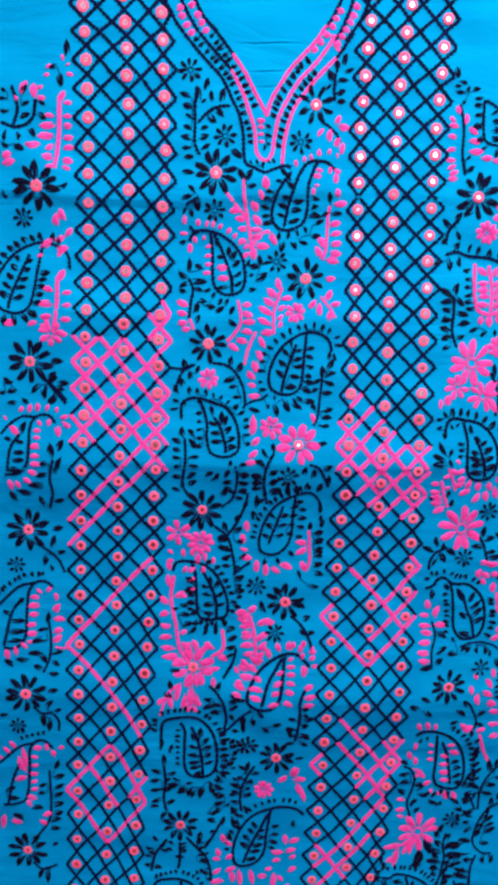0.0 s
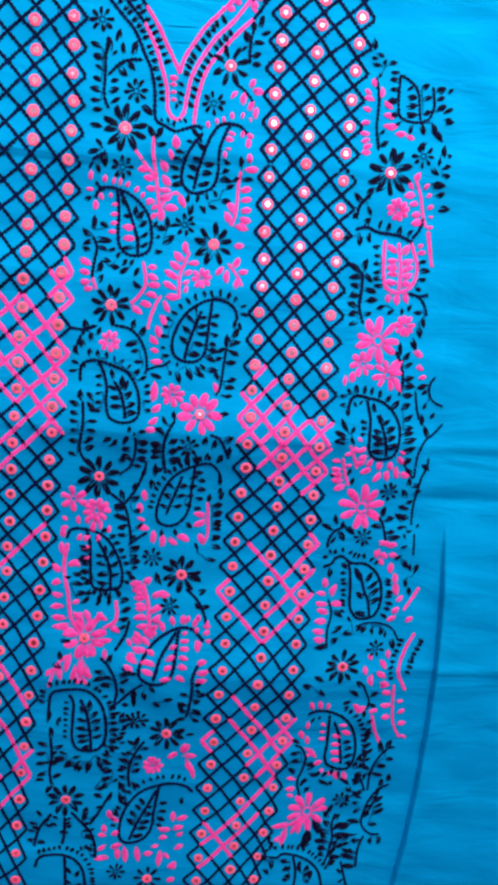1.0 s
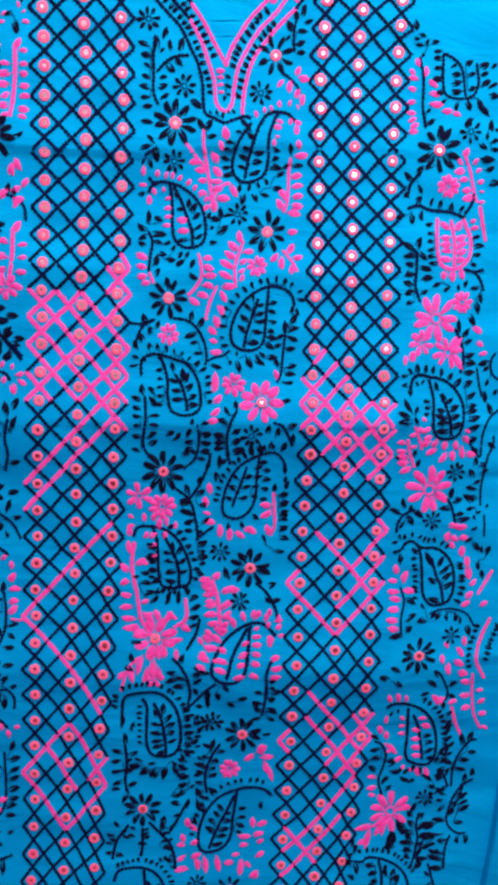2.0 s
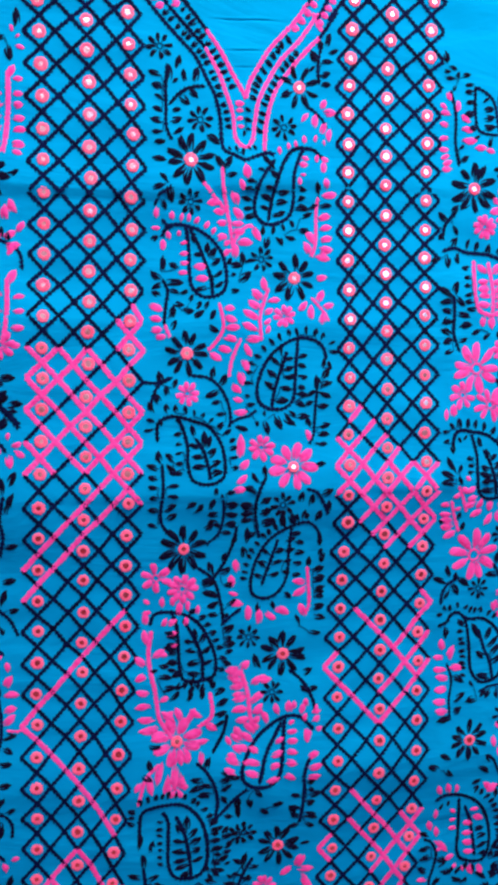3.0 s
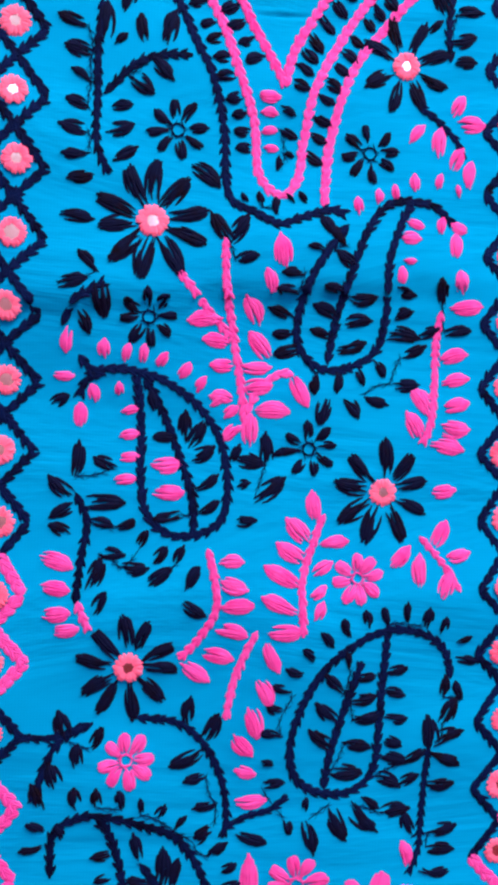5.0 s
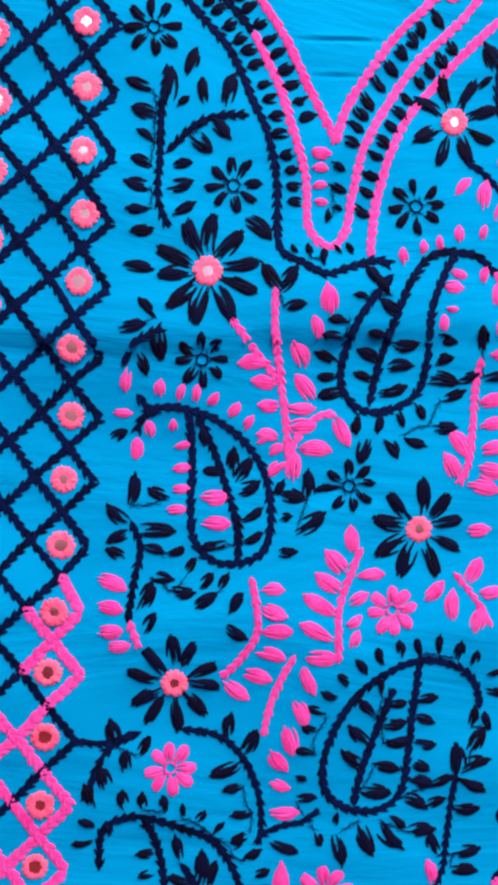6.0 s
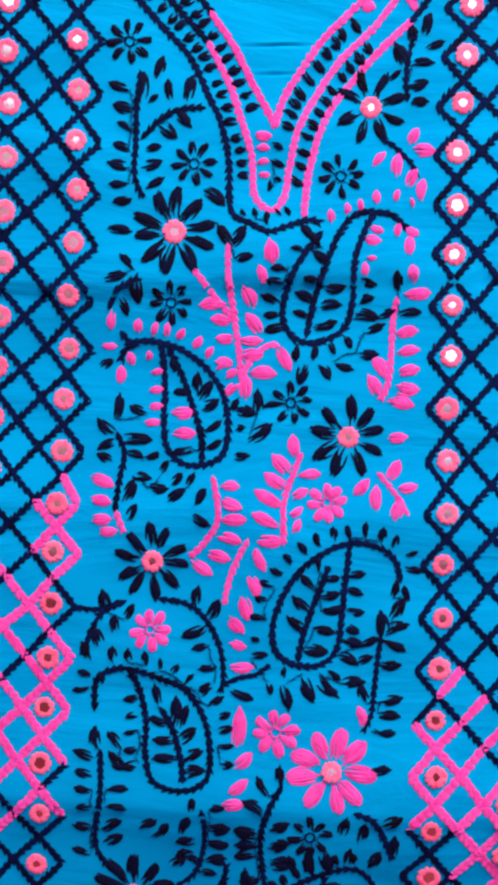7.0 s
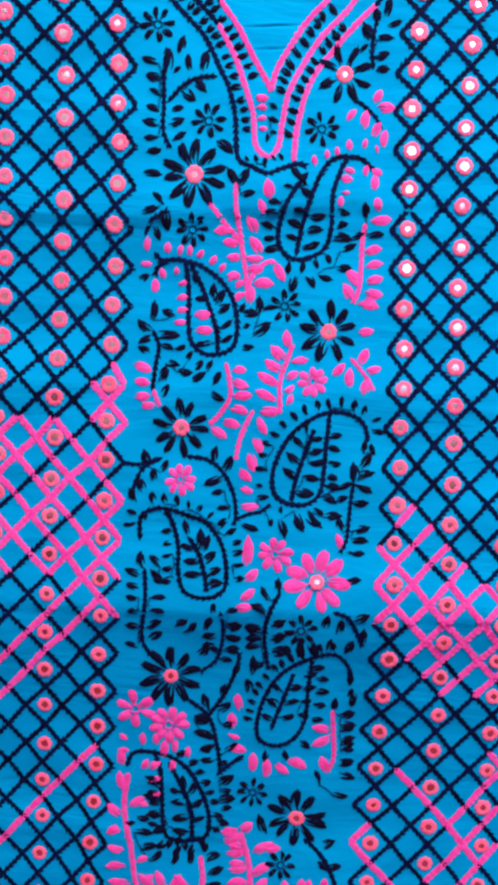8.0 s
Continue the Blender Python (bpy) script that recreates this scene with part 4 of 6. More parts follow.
m = stem("paisley_motif", NAVY, 3.7, [63.7, -235, 52.7, -225, 38.3, -226, 21.1, -239, 10.1, -258, 7.5, -273, 16.0, -281, 28.7, -281, 37.2, -272, 39.5, -253, 40.5, -227], [21.2, -278, 26.8, -254, 38.5, -229])
leaves(PINK, m, 20.7, -254, 12.1, -248, 22.0, -263, 10.8, -259, 20.8, -273, 9.6, -268, 30.7, -257, 39.3, -252, 28.8, -267, 38.3, -263, 26.6, -277, 37.4, -274, 33.5, -246, 40.1, -241, fat=0.44)
leaves(PINK, m, 20.2, -236, 12.8, -229, 15.3, -244, 5.9, -237, 8.6, -252, -0.6, -248, 5.6, -262, -5.7, -257, 2.6, -270, -6.7, -265, 27.0, -230, 22.3, -220, 35.6, -223, 32.9, -214, 44.6, -222, 43.8, -212, 53.7, -223, 55.9, -214, 42.0, -238, 50.9, -236, 42.6, -245, 51.5, -244, 42.4, -253, 51.4, -254, 41.9, -262, 51.0, -263, 40.8, -272, 50.2, -276, 58.1, -234, 59.0, -246, 62.6, -221, 69.4, -220, 59.9, -259, 68.6, -254, 60.5, -266, 71.4, -264, 59.4, -275, 70.3, -273, fat=0.44)
m = stem("sprig", NAVY, 3.1, [-69.8, -347, -68.0, -367, -69.3, -384, -66.9, -397])
leaves(NAVY, m, -69.8, -347, -71.0, -335, -72.1, -356, -82.1, -352, -71.8, -365, -82.9, -365, -70.8, -374, -82.6, -376, -71.2, -384, -80.9, -389, -66.5, -358, -57.6, -354, -66.1, -369, -55.8, -368, -67.2, -391, -58.3, -386, -65.1, -397, -71.7, -407, -42.0, -370, -45.7, -381, -32.7, -370, -34.3, -382, -25.4, -367, -19.9, -378, -49.5, -368, -55.0, -377, -57.0, -364, -63.8, -373, fat=0.44)
fringe(NAVY, m, [10.3, -115, 11.4, -103, 16.1, -90.3, 24.4, -79.3, 38.4, -70.6, 53.8, -65.5, 62.9, -70.0], 5.0, 5.7, 80)
leaves(NAVY, None, -59.1, -181, -50.7, -182, -60.2, -190, -48.7, -191, -56.3, -200, -45.4, -198, -50.2, -209, -42.8, -202, -37.4, -210, -32.2, -203, -25.9, -209, -24.3, -201, -66.2, -185, -59.9, -184, 64.0, -76.0, 64.8, -85.3, 67.7, -91.3, 66.3, -99.5, 33.9, -57.3, 36.2, -70.5, 40.6, -56.9, 43.5, -69.3, fat=0.44)
leaves(PINK, None, -4.7, -193, 5.8, -186, -3.1, -200, 8.5, -198, -1.3, -210, 9.8, -208, 0.4, -219, 10.8, -217, 1.0, -227, 12.3, -225, 12.9, -213, 21.5, -204, 14.2, -221, 22.6, -214, 14.0, -230, 20.7, -224, 18.2, -194, 29.5, -194, 4.1, -185, -5.1, -184, 5.4, -242, 0.8, -232, -1.3, -247, -5.7, -240, fat=0.44)
leaves(PINK, None, 56.0, -229, 57.8, -222, 63.0, -229, 68.5, -224, 65.3, -236, 70.8, -233, 47.4, -219, 48.2, -212, 58.6, -217, 57.3, -210, 65.4, -222, 66.2, -215, 43.6, -231, 48.7, -228, 58.1, -236, 62.4, -240, fat=0.44)
leaves(PINK, None, -45.7, -228, -56.5, -218, -42.3, -226, -45.5, -215, -38.6, -229, -30.3, -216, -54.2, -241, -64.6, -240, -35.5, -243, -19.9, -242, -42.1, -249, -40.9, -261, -59.3, -234, -69.7, -231, fat=0.44)
m = stem("sprig", NAVY, 3.2, [-28.7, -260, -19.9, -269, -14.2, -280, -11.6, -294, -13.2, -308], [-13.1, -309, -6.4, -302, 2.6, -291, 11.6, -283])
leaves(NAVY, m, -22.4, -266, -18.3, -256, -24.4, -274, -33.6, -274, -20.6, -279, -34.9, -284, -17.8, -287, -27.6, -288, -9.4, -267, -4.7, -271, -10.5, -276, -2.7, -274, -1.9, -274, 5.9, -272, -9.7, -284, -4.0, -281, 5.0, -293, 6.0, -309, -3.2, -295, -8.8, -289, 13.3, -290, 15.2, -300, 16.5, -284, 23.5, -290, -7.3, -306, 0.8, -307, 22.4, -301, 29.4, -306, 31.8, -299, 41.0, -296, fat=0.44)
m = stem("paisley_motif", NAVY, 3.4, [-73.2, -321, -72.1, -302, -64.5, -296, -51.7, -294, -39.9, -295, -30.2, -302, -22.9, -313, -19.2, -330, -19.6, -347, -25.1, -356, -35.8, -359, -45.6, -356, -50.2, -345, -50.5, -326, -50.7, -309, -55.1, -300], [-44.3, -305, -37.7, -319, -33.7, -339, -31.9, -357])
leaves(NAVY, m, -36.9, -319, -44.8, -312, -36.1, -316, -35.9, -305, -35.1, -323, -27.4, -315, -34.1, -330, -24.4, -323, -33.3, -337, -24.1, -332, -36.1, -327, -46.9, -325, -35.3, -335, -47.1, -335, -34.3, -342, -46.3, -344, -32.9, -347, -44.8, -350, -31.8, -344, -22.5, -341, -32.0, -354, -40.6, -356, fat=0.44)
fringe(NAVY, m, [-75.8, -313, -73.8, -297, -64.5, -292, -51.8, -290, -40.1, -292, -27.9, -300, -20.1, -312, -16.4, -330, -16.7, -347, -21.4, -358], 5.5, 5.5, 80)
fringe(NAVY, m, [-52.0, -348, -52.9, -326, -53.2, -307], 4.6, 6.0, 80)
leaves(NAVY, None, -7.4, -326, -0.0, -323, -14.1, -337, -6.7, -333, -15.5, -347, -8.4, -348, -6.7, -339, 0.2, -337, -14.6, -317, -6.7, -315, -6.2, -349, -0.3, -347, -16.1, -353, -9.3, -358, fat=0.44)
leaves(NAVY, None, -40.5, -364, -48.4, -367, -46.1, -372, -56.8, -378, -38.8, -374, -42.6, -382, -31.7, -370, -34.4, -383, -26.0, -363, -22.2, -369, -53.7, -364, -61.3, -361, -59.4, -373, -65.7, -369, fat=0.44)
flower(NAVY, 10.4, -321.9, 10.3, 8, 90, 0.36, False)
flower(NAVY, 38.0, -334.4, 18.3, 10, 95, 0.36, True)
leaves(NAVY, None, 56.3, -335, 64.4, -333, fat=0.44)
m = stem("sprig", NAVY, 3.2, [61.0, -259, 57.3, -272, 57.8, -287, 56.5, -306, 54.7, -315])
leaves(NAVY, m, 59.2, -281, 66.4, -277, 60.0, -291, 72.0, -288, 60.2, -299, 66.5, -296, 57.9, -309, 69.0, -311, 59.6, -315, 67.6, -319, 56.4, -291, 46.9, -290, 56.1, -302, 47.8, -299, 54.3, -315, 45.6, -319, 54.4, -311, 47.2, -306, fat=0.44)
m = stem("sprig", NAVY, 3.2, [17.9, -345, 11.3, -356, 6.1, -371, 5.2, -385, 7.6, -397])
leaves(NAVY, m, 10.0, -355, 12.6, -340, 9.1, -359, 0.8, -358, 7.3, -371, -5.4, -365, 11.8, -364, 17.7, -362, 6.5, -378, 14.8, -378, 2.6, -374, -5.4, -379, 4.6, -387, -3.8, -385, 7.3, -391, 17.3, -396, 3.8, -394, -2.9, -399, fat=0.44)
leaves(NAVY, None, -13.5, -370, -21.0, -367, -11.3, -379, -21.5, -379, -9.7, -386, -20.3, -389, -12.2, -394, -19.4, -399, -9.9, -392, -4.6, -388, -3.1, -403, 0.3, -414, 0.7, -405, 5.6, -417, -17.6, -408, -26.5, -406, -5.9, -419, -1.2, -429, fat=0.44)
m = stem("sprig", NAVY, 3.2, [-9.3, -403, -15.9, -416, -23.7, -432, -28.3, -439])
leaves(NAVY, m, -15.8, -418, -23.2, -420, -12.4, -412, -8.7, -404, fat=0.44)
flower(PINK, 27.7, -370.6, 10.1, 9, 80, 0.42, False)
leaves(PINK, None, 50.5, -355, 41.4, -362, 52.9, -354, 57.6, -344, 55.7, -358, 68.1, -357, 58.3, -361, 68.4, -382, 55.6, -356, 60.7, -345, 59.9, -365, 64.8, -374, fat=0.44)
m = stem("paisley_motif", NAVY, 3.4, [68.6, -397, 60.7, -391, 48.1, -389, 33.4, -393, 19.0, -401, 8.6, -413, 2.8, -427, 0.6, -445, 4.5, -456, 15.1, -457, 26.1, -451, 31.6, -440, 32.9, -422, 35.9, -392], [11.2, -454, 18.6, -433, 26.2, -416, 33.8, -398])
leaves(NAVY, m, 15.1, -438, 7.2, -431, 17.1, -429, 9.7, -422, 20.4, -422, 14.4, -415, 23.7, -415, 17.7, -408, 16.6, -442, 27.8, -440, 19.2, -435, 30.3, -433, 21.9, -426, 31.7, -425, 13.3, -449, 24.5, -448, 25.2, -419, 31.1, -416, 37.3, -413, 45.0, -411, 36.6, -422, 45.3, -421, 35.9, -429, 44.5, -431, 35.1, -436, 42.2, -437, 58.6, -403, 59.3, -412, fat=0.44)
fringe(NAVY, m, [-0.8, -442, 0.7, -426, 6.8, -411, 17.6, -398, 33.2, -389, 47.8, -386, 60.4, -388], 5.5, 6.0, 80)
leaves(PINK, m, -8.9, -432, -10.8, -422, -7.8, -429, -1.0, -435, -14.8, -438, -12.8, -447, -11.6, -450, -19.1, -450, -6.6, -450, 0.1, -445, -10.9, -461, -18.2, -467, -5.8, -464, 3.8, -459, -7.6, -475, -20.7, -477, -0.8, -464, 1.3, -476, 6.6, -461, 9.0, -479, 17.9, -461, 21.7, -477, 26.0, -469, 34.9, -467, 40.4, -458, 33.5, -461, 38.0, -441, 50.6, -440, 39.9, -451, 48.2, -449, 53.7, -432, 51.5, -421, 56.1, -430, 65.6, -425, 53.0, -440, 62.6, -436, 56.1, -447, 62.9, -443, 55.9, -462, 64.0, -456, fat=0.44)
leaves(PINK, m, 43.3, -463, 41.7, -481, 46.0, -466, 51.5, -472, 59.3, -475, 51.3, -482, 54.9, -484, 57.8, -476, 50.7, -497, 59.0, -493, fat=0.44)
flower(NAVY, -52.4, -413.2, 18.3, 10, 95, 0.36, True)
m = stem("sprig", NAVY, 3.2, [-46.2, -427, -35.8, -438, -26.6, -448, -21.6, -462, -20.1, -475], [-52.0, -433, -52.0, -452, -53.2, -463], [-65.6, -430, -76.1, -447, -80.2, -466])
leaves(NAVY, m, -33.3, -438, -33.4, -425, -45.7, -437, -53.8, -441, -47.7, -449, -56.5, -449, -23.8, -455, -31.5, -450, -21.8, -467, -30.4, -464, -71.4, -441, -64.4, -444, -74.8, -448, -83.2, -445, -78.0, -461, -69.6, -462, fat=0.44)
m = stem("paisley_motif", NAVY, 3.4, [-78.0, -488, -73.5, -477, -58.8, -474, -47.6, -475, -38.6, -480, -31.8, -489, -28.7, -502, -26.7, -521], [-50.0, -476, -47.5, -503, -46.9, -521])
leaves(NAVY, m, -42.9, -494, -48.3, -487, -40.2, -497, -34.4, -490, -41.2, -505, -48.3, -501, -38.5, -508, -31.6, -504, fat=0.44)
fringe(NAVY, m, [-75.9, -477, -59.0, -471, -47.8, -471, -36.3, -476, -28.2, -487, -24.7, -507], 5.0, 5.0, 80)
flower(NAVY, 0.7, -489.1, 9.6, 8, 90, 0.36, False)
flower(NAVY, 32.0, -495.1, 14.7, 8, 90, 0.36, True)
# side margin beyond the east band
leaves(NAVY, None, 152, 290, 154, 282, 156, 280, 162, 278, 152, 277, 157, 276, 153, 272, 160, 271, 162, 271, 164, 276, 162, 267, 160, 262, 167, 273, 173, 275, fat=0.44)
m = stem("sprig", NAVY, 2.5, [158, 262, 162, 245, 163, 224, 167, 207])
leaves(PINK, m, 156, 262, 158, 255, 155, 249, 150, 252, 158, 245, 150, 246, 164, 256, 163, 247, 166, 245, 173, 242, 167, 242, 174, 240, 157, 236, 150, 238, 167, 235, 176, 233, 157, 228, 150, 226, 158, 219, 150, 219, 159, 215, 152, 212, 161, 211, 154, 208, 168, 227, 180, 227, 179, 222, 188, 222, 188, 220, 195, 219, 161, 205, 153, 204, fat=0.44)
leaves(NAVY, m, 166, 220, 170, 223, 167, 210, 174, 215, fat=0.44)
m = stem("sprig", NAVY, 2.5, [177, 266, 178, 247, 181, 235, 192, 232, 204, 235, 208, 246, 205, 261], [178, 266, 188, 261, 194, 253, 198, 234])
leaves(NAVY, m, 176, 268, 169, 267, 176, 262, 169, 262, 177, 255, 170, 254, 178, 247, 169, 245, 180, 237, 172, 234, 183, 231, 178, 228, 192, 231, 191, 222, 199, 232, 203, 223, 209, 233, 213, 224, 210, 242, 218, 248, 209, 251, 216, 254, 208, 257, 216, 261, 184, 256, 189, 259, 184, 250, 193, 251, 185, 244, 194, 245, 185, 237, 195, 238, 196, 258, 202, 262, 198, 249, 205, 253, 199, 239, 206, 242, fat=0.44)
leaves(NAVY, None, 218, 257, 222, 261, 217, 241, 224, 246, 217, 235, 226, 236, 209, 229, 219, 220, 206, 218, 199, 212, 221, 217, 223, 208, 219, 208, 219, 201, 224, 209, 229, 210, 213, 199, 220, 194, 222, 200, 229, 202, 223, 193, 230, 194, 215, 186, 227, 186, 219, 178, 228, 180, 225, 166, 234, 168, fat=0.44)
flower(NAVY, 204.9, 206.9, 9.9, 8, 90, 0.36, False)
flower(NAVY, 179.4, 190.7, 19.7, 10, 95, 0.36, True)
m = stem("sprig", PINK, 2.7, [200, 191, 207, 177, 212, 161, 216, 151])
leaves(PINK, m, 202, 187, 204, 194, 201, 180, 195, 185, 203, 176, 194, 174, 207, 170, 199, 168, 211, 161, 202, 160, 213, 155, 203, 153, 209, 181, 213, 186, 212, 175, 217, 178, 215, 166, 220, 169, 217, 160, 221, 160, 216, 151, 222, 152, fat=0.44)
m = stem("sprig", PINK, 2.7, [218, 148, 222, 133, 226, 120])
flower(PINK, 189.9, 162.8, 9.9, 9, 90, 0.42, False)
m = stem("sprig", NAVY, 3.1, [165, 172, 158, 163, 156, 152], [157, 143, 166, 146, 176, 143, 194, 142, 206, 138], [206, 141, 211, 149, 213, 159])
leaves(NAVY, m, 159, 165, 152, 172, 163, 170, 167, 178, 164, 163, 168, 156, 157, 158, 153, 152, 164, 146, 168, 154, 176, 145, 178, 153, 184, 144, 185, 152, 194, 142, 195, 150, 201, 141, 205, 148, 155, 138, 147, 135, 160, 141, 162, 130, 169, 142, 170, 134, fat=0.44)
m = stem("sprig", PINK, 3.6, [183, 137, 184, 118, 187, 101, 196, 95.6, 205, 97.3, 212, 105, 213, 120, 205, 138], [195, 136, 199, 117, 200, 97.8])
leaves(PINK, m, 195, 128, 186, 134, 196, 122, 187, 121, 197, 116, 187, 115, 198, 110, 188, 110, 198, 104, 187, 104, 198, 127, 204, 135, 199, 120, 209, 123, 200, 112, 210, 118, 200, 108, 210, 112, 201, 102, 209, 104, 192, 94.2, 192, 86.2, 199, 94.8, 200, 85.0, 206, 96.4, 209, 87.4, 211, 135, 216, 137, 212, 129, 219, 131, fat=0.44)
m = stem("sprig", PINK, 2.7, [219, 148, 222, 135, 226, 120])
leaves(NAVY, None, 180, 132, 173, 131, 181, 124, 175, 124, 182, 118, 175, 117, 183, 111, 176, 110, 184, 105, 176, 105, 186, 100, 178, 99.5, 214, 122, 221, 124, 215, 115, 225, 116, 216, 108, 223, 109, 214, 101, 220, 99.4, fat=0.44)
m = stem("sprig", NAVY, 2.8, [209, 95.7, 218, 93.6, 224, 88.2, 228, 78.5], [218, 93.6, 227, 96.3])
leaves(NAVY, m, 224, 82.2, 216, 80.4, 226, 77.4, 227, 68.5, 221, 70.0, 225, 59.1, 217, 58.7, 223, 48.9, 213, 87.2, 211, 80.4, 204, 83.5, 206, 77.6, 198, 81.0, 193, 76.1, 190, 84.3, 183, 80.3, 182, 87.5, 174, 87.9, fat=0.44)
m = stem("sprig", NAVY, 2.8, [167, 109, 168, 95.1, 168, 79.5, 173, 66.0])
leaves(NAVY, m, 167, 108, 154, 116, 168, 110, 170, 121, 167, 106, 156, 104, 169, 108, 176, 102, 166, 95.9, 158, 98.5, 170, 97.2, 181, 93.8, 167, 91.1, 158, 88.1, 167, 79.4, 157, 82.9, 172, 73.9, 179, 76.7, 168, 75.5, 159, 72.5, 168, 67.7, 160, 64.8, 172, 85.6, 183, 87.7, fat=0.44)
flower(PINK, 187.5, 53.4, 20.6, 9, 85, 0.42, False)
flower(PINK, 176.6, 32.4, 11.3, 7, 95, 0.42, False)
flower(PINK, 209.8, 68.1, 9.9, 9, 95, 0.42, False)
flower(PINK, 200.5, 25.1, 14.4, 8, 60, 0.42, False)
leaves(PINK, None, 201, 26.2, 212, 38.4, 206, 24.5, 215, 10.9, 203, 28.4, 208, 38.9, 199, 28.1, 211, 28.9, 163, 12.9, 163, 21.2, 170, 15.8, 169, 25.2, 221, 47.9, 230, 42.9, 226, 36.1, 232, 31.6, 229, 24.4, 236, 26.4, fat=0.44)
m = stem("sprig", NAVY, 2.8, [205, 45.7, 211, 35.0, 215, 21.0, 213, 7.6])
leaves(NAVY, m, 208, 40.9, 208, 53.3, 212, 39.1, 218, 46.4, 214, 32.2, 222, 37.3, 215, 23.1, 225, 24.9, 216, 16.0, 227, 16.7, 216, 7.7, 226, 9.1, fat=0.44)
m = stem("paisley_motif", NAVY, 3.1, [169, -6.6, 170, 0.6, 175, 5.0, 186, 3.7, 198, 1.4, 209, -6.1, 217, -18.1, 219, -30.4, 217, -43.1, 211, -48.9, 200, -49.5, 193, -43.5, 191, -32.1, 190, -15.6, 185, 1.6], [196, -11.1, 202, -21.1, 207, -35.2, 209, -46.9])
leaves(NAVY, m, 194, -8.1, 191, -0.3, 201, -19.1, 198, -10.0, 202, -19.0, 208, -14.0, 205, -26.1, 214, -19.7, 206, -33.2, 216, -28.0, 208, -40.4, 218, -35.0, 203, -26.2, 194, -23.3, 204, -31.3, 193, -28.5, 206, -36.3, 195, -35.8, 207, -42.6, 194, -43.3, fat=0.44)
leaves(NAVY, m, 166, 3.7, 160, 4.0, 169, 5.6, 166, 10.9, 175, 7.0, 174, 14.9, 182, 6.5, 182, 14.5, 188, 5.9, 189, 13.5, 195, 4.3, 196, 11.7, 202, 0.7, 206, 7.9, 208, -4.1, 214, 3.7, 173, -0.2, 176, -4.6, 169, -5.6, 169, -12.9, 161, -5.2, 166, -2.1, 178, -3.0, 181, 1.1, 187, -16.8, 181, -17.2, 188, -21.9, 182, -22.7, 188, -28.1, 182, -28.5, 217, -3.5, 225, 1.6, 220, -13.8, 229, -8.6, 222, -22.0, 231, -19.7, 221, -27.2, 232, -24.3, 222, -33.3, 235, -29.2, fat=0.44)
leaves(NAVY, m, 224, -41.6, 235, -37.4, fat=0.44)
m = stem("sprig", NAVY, 2.3, [228, 12.7, 231, -0.6, 235, -11.9])
m = stem("sprig", NAVY, 2.3, [244, 26.2, 241, 20.8, 241, 12.5, 245, 5.5, 255, 1.0])
leaves(NAVY, m, 239, 18.6, 229, 15.5, 240, 14.5, 234, 10.2, 241, 3.2, 237, -2.3, 236, -7.6, 239, -17.3, 246, -12.3, 249, -5.0, 246, -29.1, 241, -17.6, fat=0.44)
m = stem("sprig", NAVY, 2.3, [258, -14.5, 251, -24.6, 243, -32.2, 239, -44.2, 239, -55.2])
leaves(NAVY, None, 173, -28.9, 164, -15.7, 171, -32.1, 159, -27.2, 172, -37.2, 159, -35.8, 175, -28.8, 176, -21.4, 178, -36.9, 174, -31.3, fat=0.44)
m = stem("sprig", PINK, 2.7, [175, -39.1, 180, -49.7, 184, -60.4])
leaves(PINK, m, 177, -41.1, 184, -44.4, 177, -44.4, 171, -48.3, 185, -34.5, 181, -31.2, 190, -40.4, 183, -44.4, 192, -47.8, 184, -50.7, 221, -41.8, 227, -43.9, 220, -47.3, 227, -53.2, 213, -51.0, 217, -59.5, 205, -51.5, 204, -60.1, 197, -49.7, 193, -57.3, fat=0.44)
m = stem("sprig", NAVY, 2.3, [225, -50.2, 238, -65.9, 239, -56.1])
leaves(NAVY, m, 225, -52.4, 234, -48.1, 238, -64.8, 230, -57.9, fat=0.44)
m = stem("sprig", NAVY, 2.3, [250, -46.7, 250, -55.5, 246, -66.5, 244, -82.2, 243, -95.7, 244, -111])
leaves(NAVY, m, 252, -59.7, 245, -52.7, 235, -74.8, 235, -65.8, 238, -73.5, 246, -73.0, 235, -85.2, 230, -77.6, 241, -81.2, 248, -77.0, 235, -91.0, 242, -87.7, 239, -94.8, 229, -94.1, 241, -104, 231, -103, 238, -108, 227, -101, 239, -113, 231, -114, 240, -118, 245, -116, 240, -124, 238, -119, 243, -131, 237, -133, 249, -113, 251, -109, fat=0.44)
m = stem("sprig", NAVY, 2.1, [248, -119, 250, -140])
leaves(NAVY, m, 239, -140, 233, -145, 241, -145, 246, -153, 246, -148, 250, -155, 254, -158, 256, -148, 247, -162, 248, -171, 253, -179, 250, -171, fat=0.44)
leaves(PINK, None, 198, -59.3, 188, -64.5, 207, -62.1, 201, -71.4, 213, -59.6, 214, -69.9, 220, -55.9, 223, -67.3, 225, -63.4, 235, -64.0, 192, -51.9, 182, -56.7, fat=0.44)
m = stem("sprig", PINK, 2.7, [170, -51.0, 173, -61.8, 179, -76.8])
leaves(PINK, m, 169, -54.4, 161, -53.7, 171, -61.9, 161, -61.4, 173, -67.3, 162, -66.8, 174, -71.6, 163, -72.3, 178, -76.8, 166, -81.7, 173, -58.5, 179, -57.0, fat=0.44)
leaves(NAVY, None, 177, -68.2, 179, -60.2, 180, -76.7, 183, -68.7, 167, -68.8, 161, -66.7, fat=0.44)
flower(PINK, 194.6, -96.9, 22.3, 9, 95, 0.42, False)
flower(NAVY, 217.9, -80.2, 9.3, 8, 90, 0.36, False)
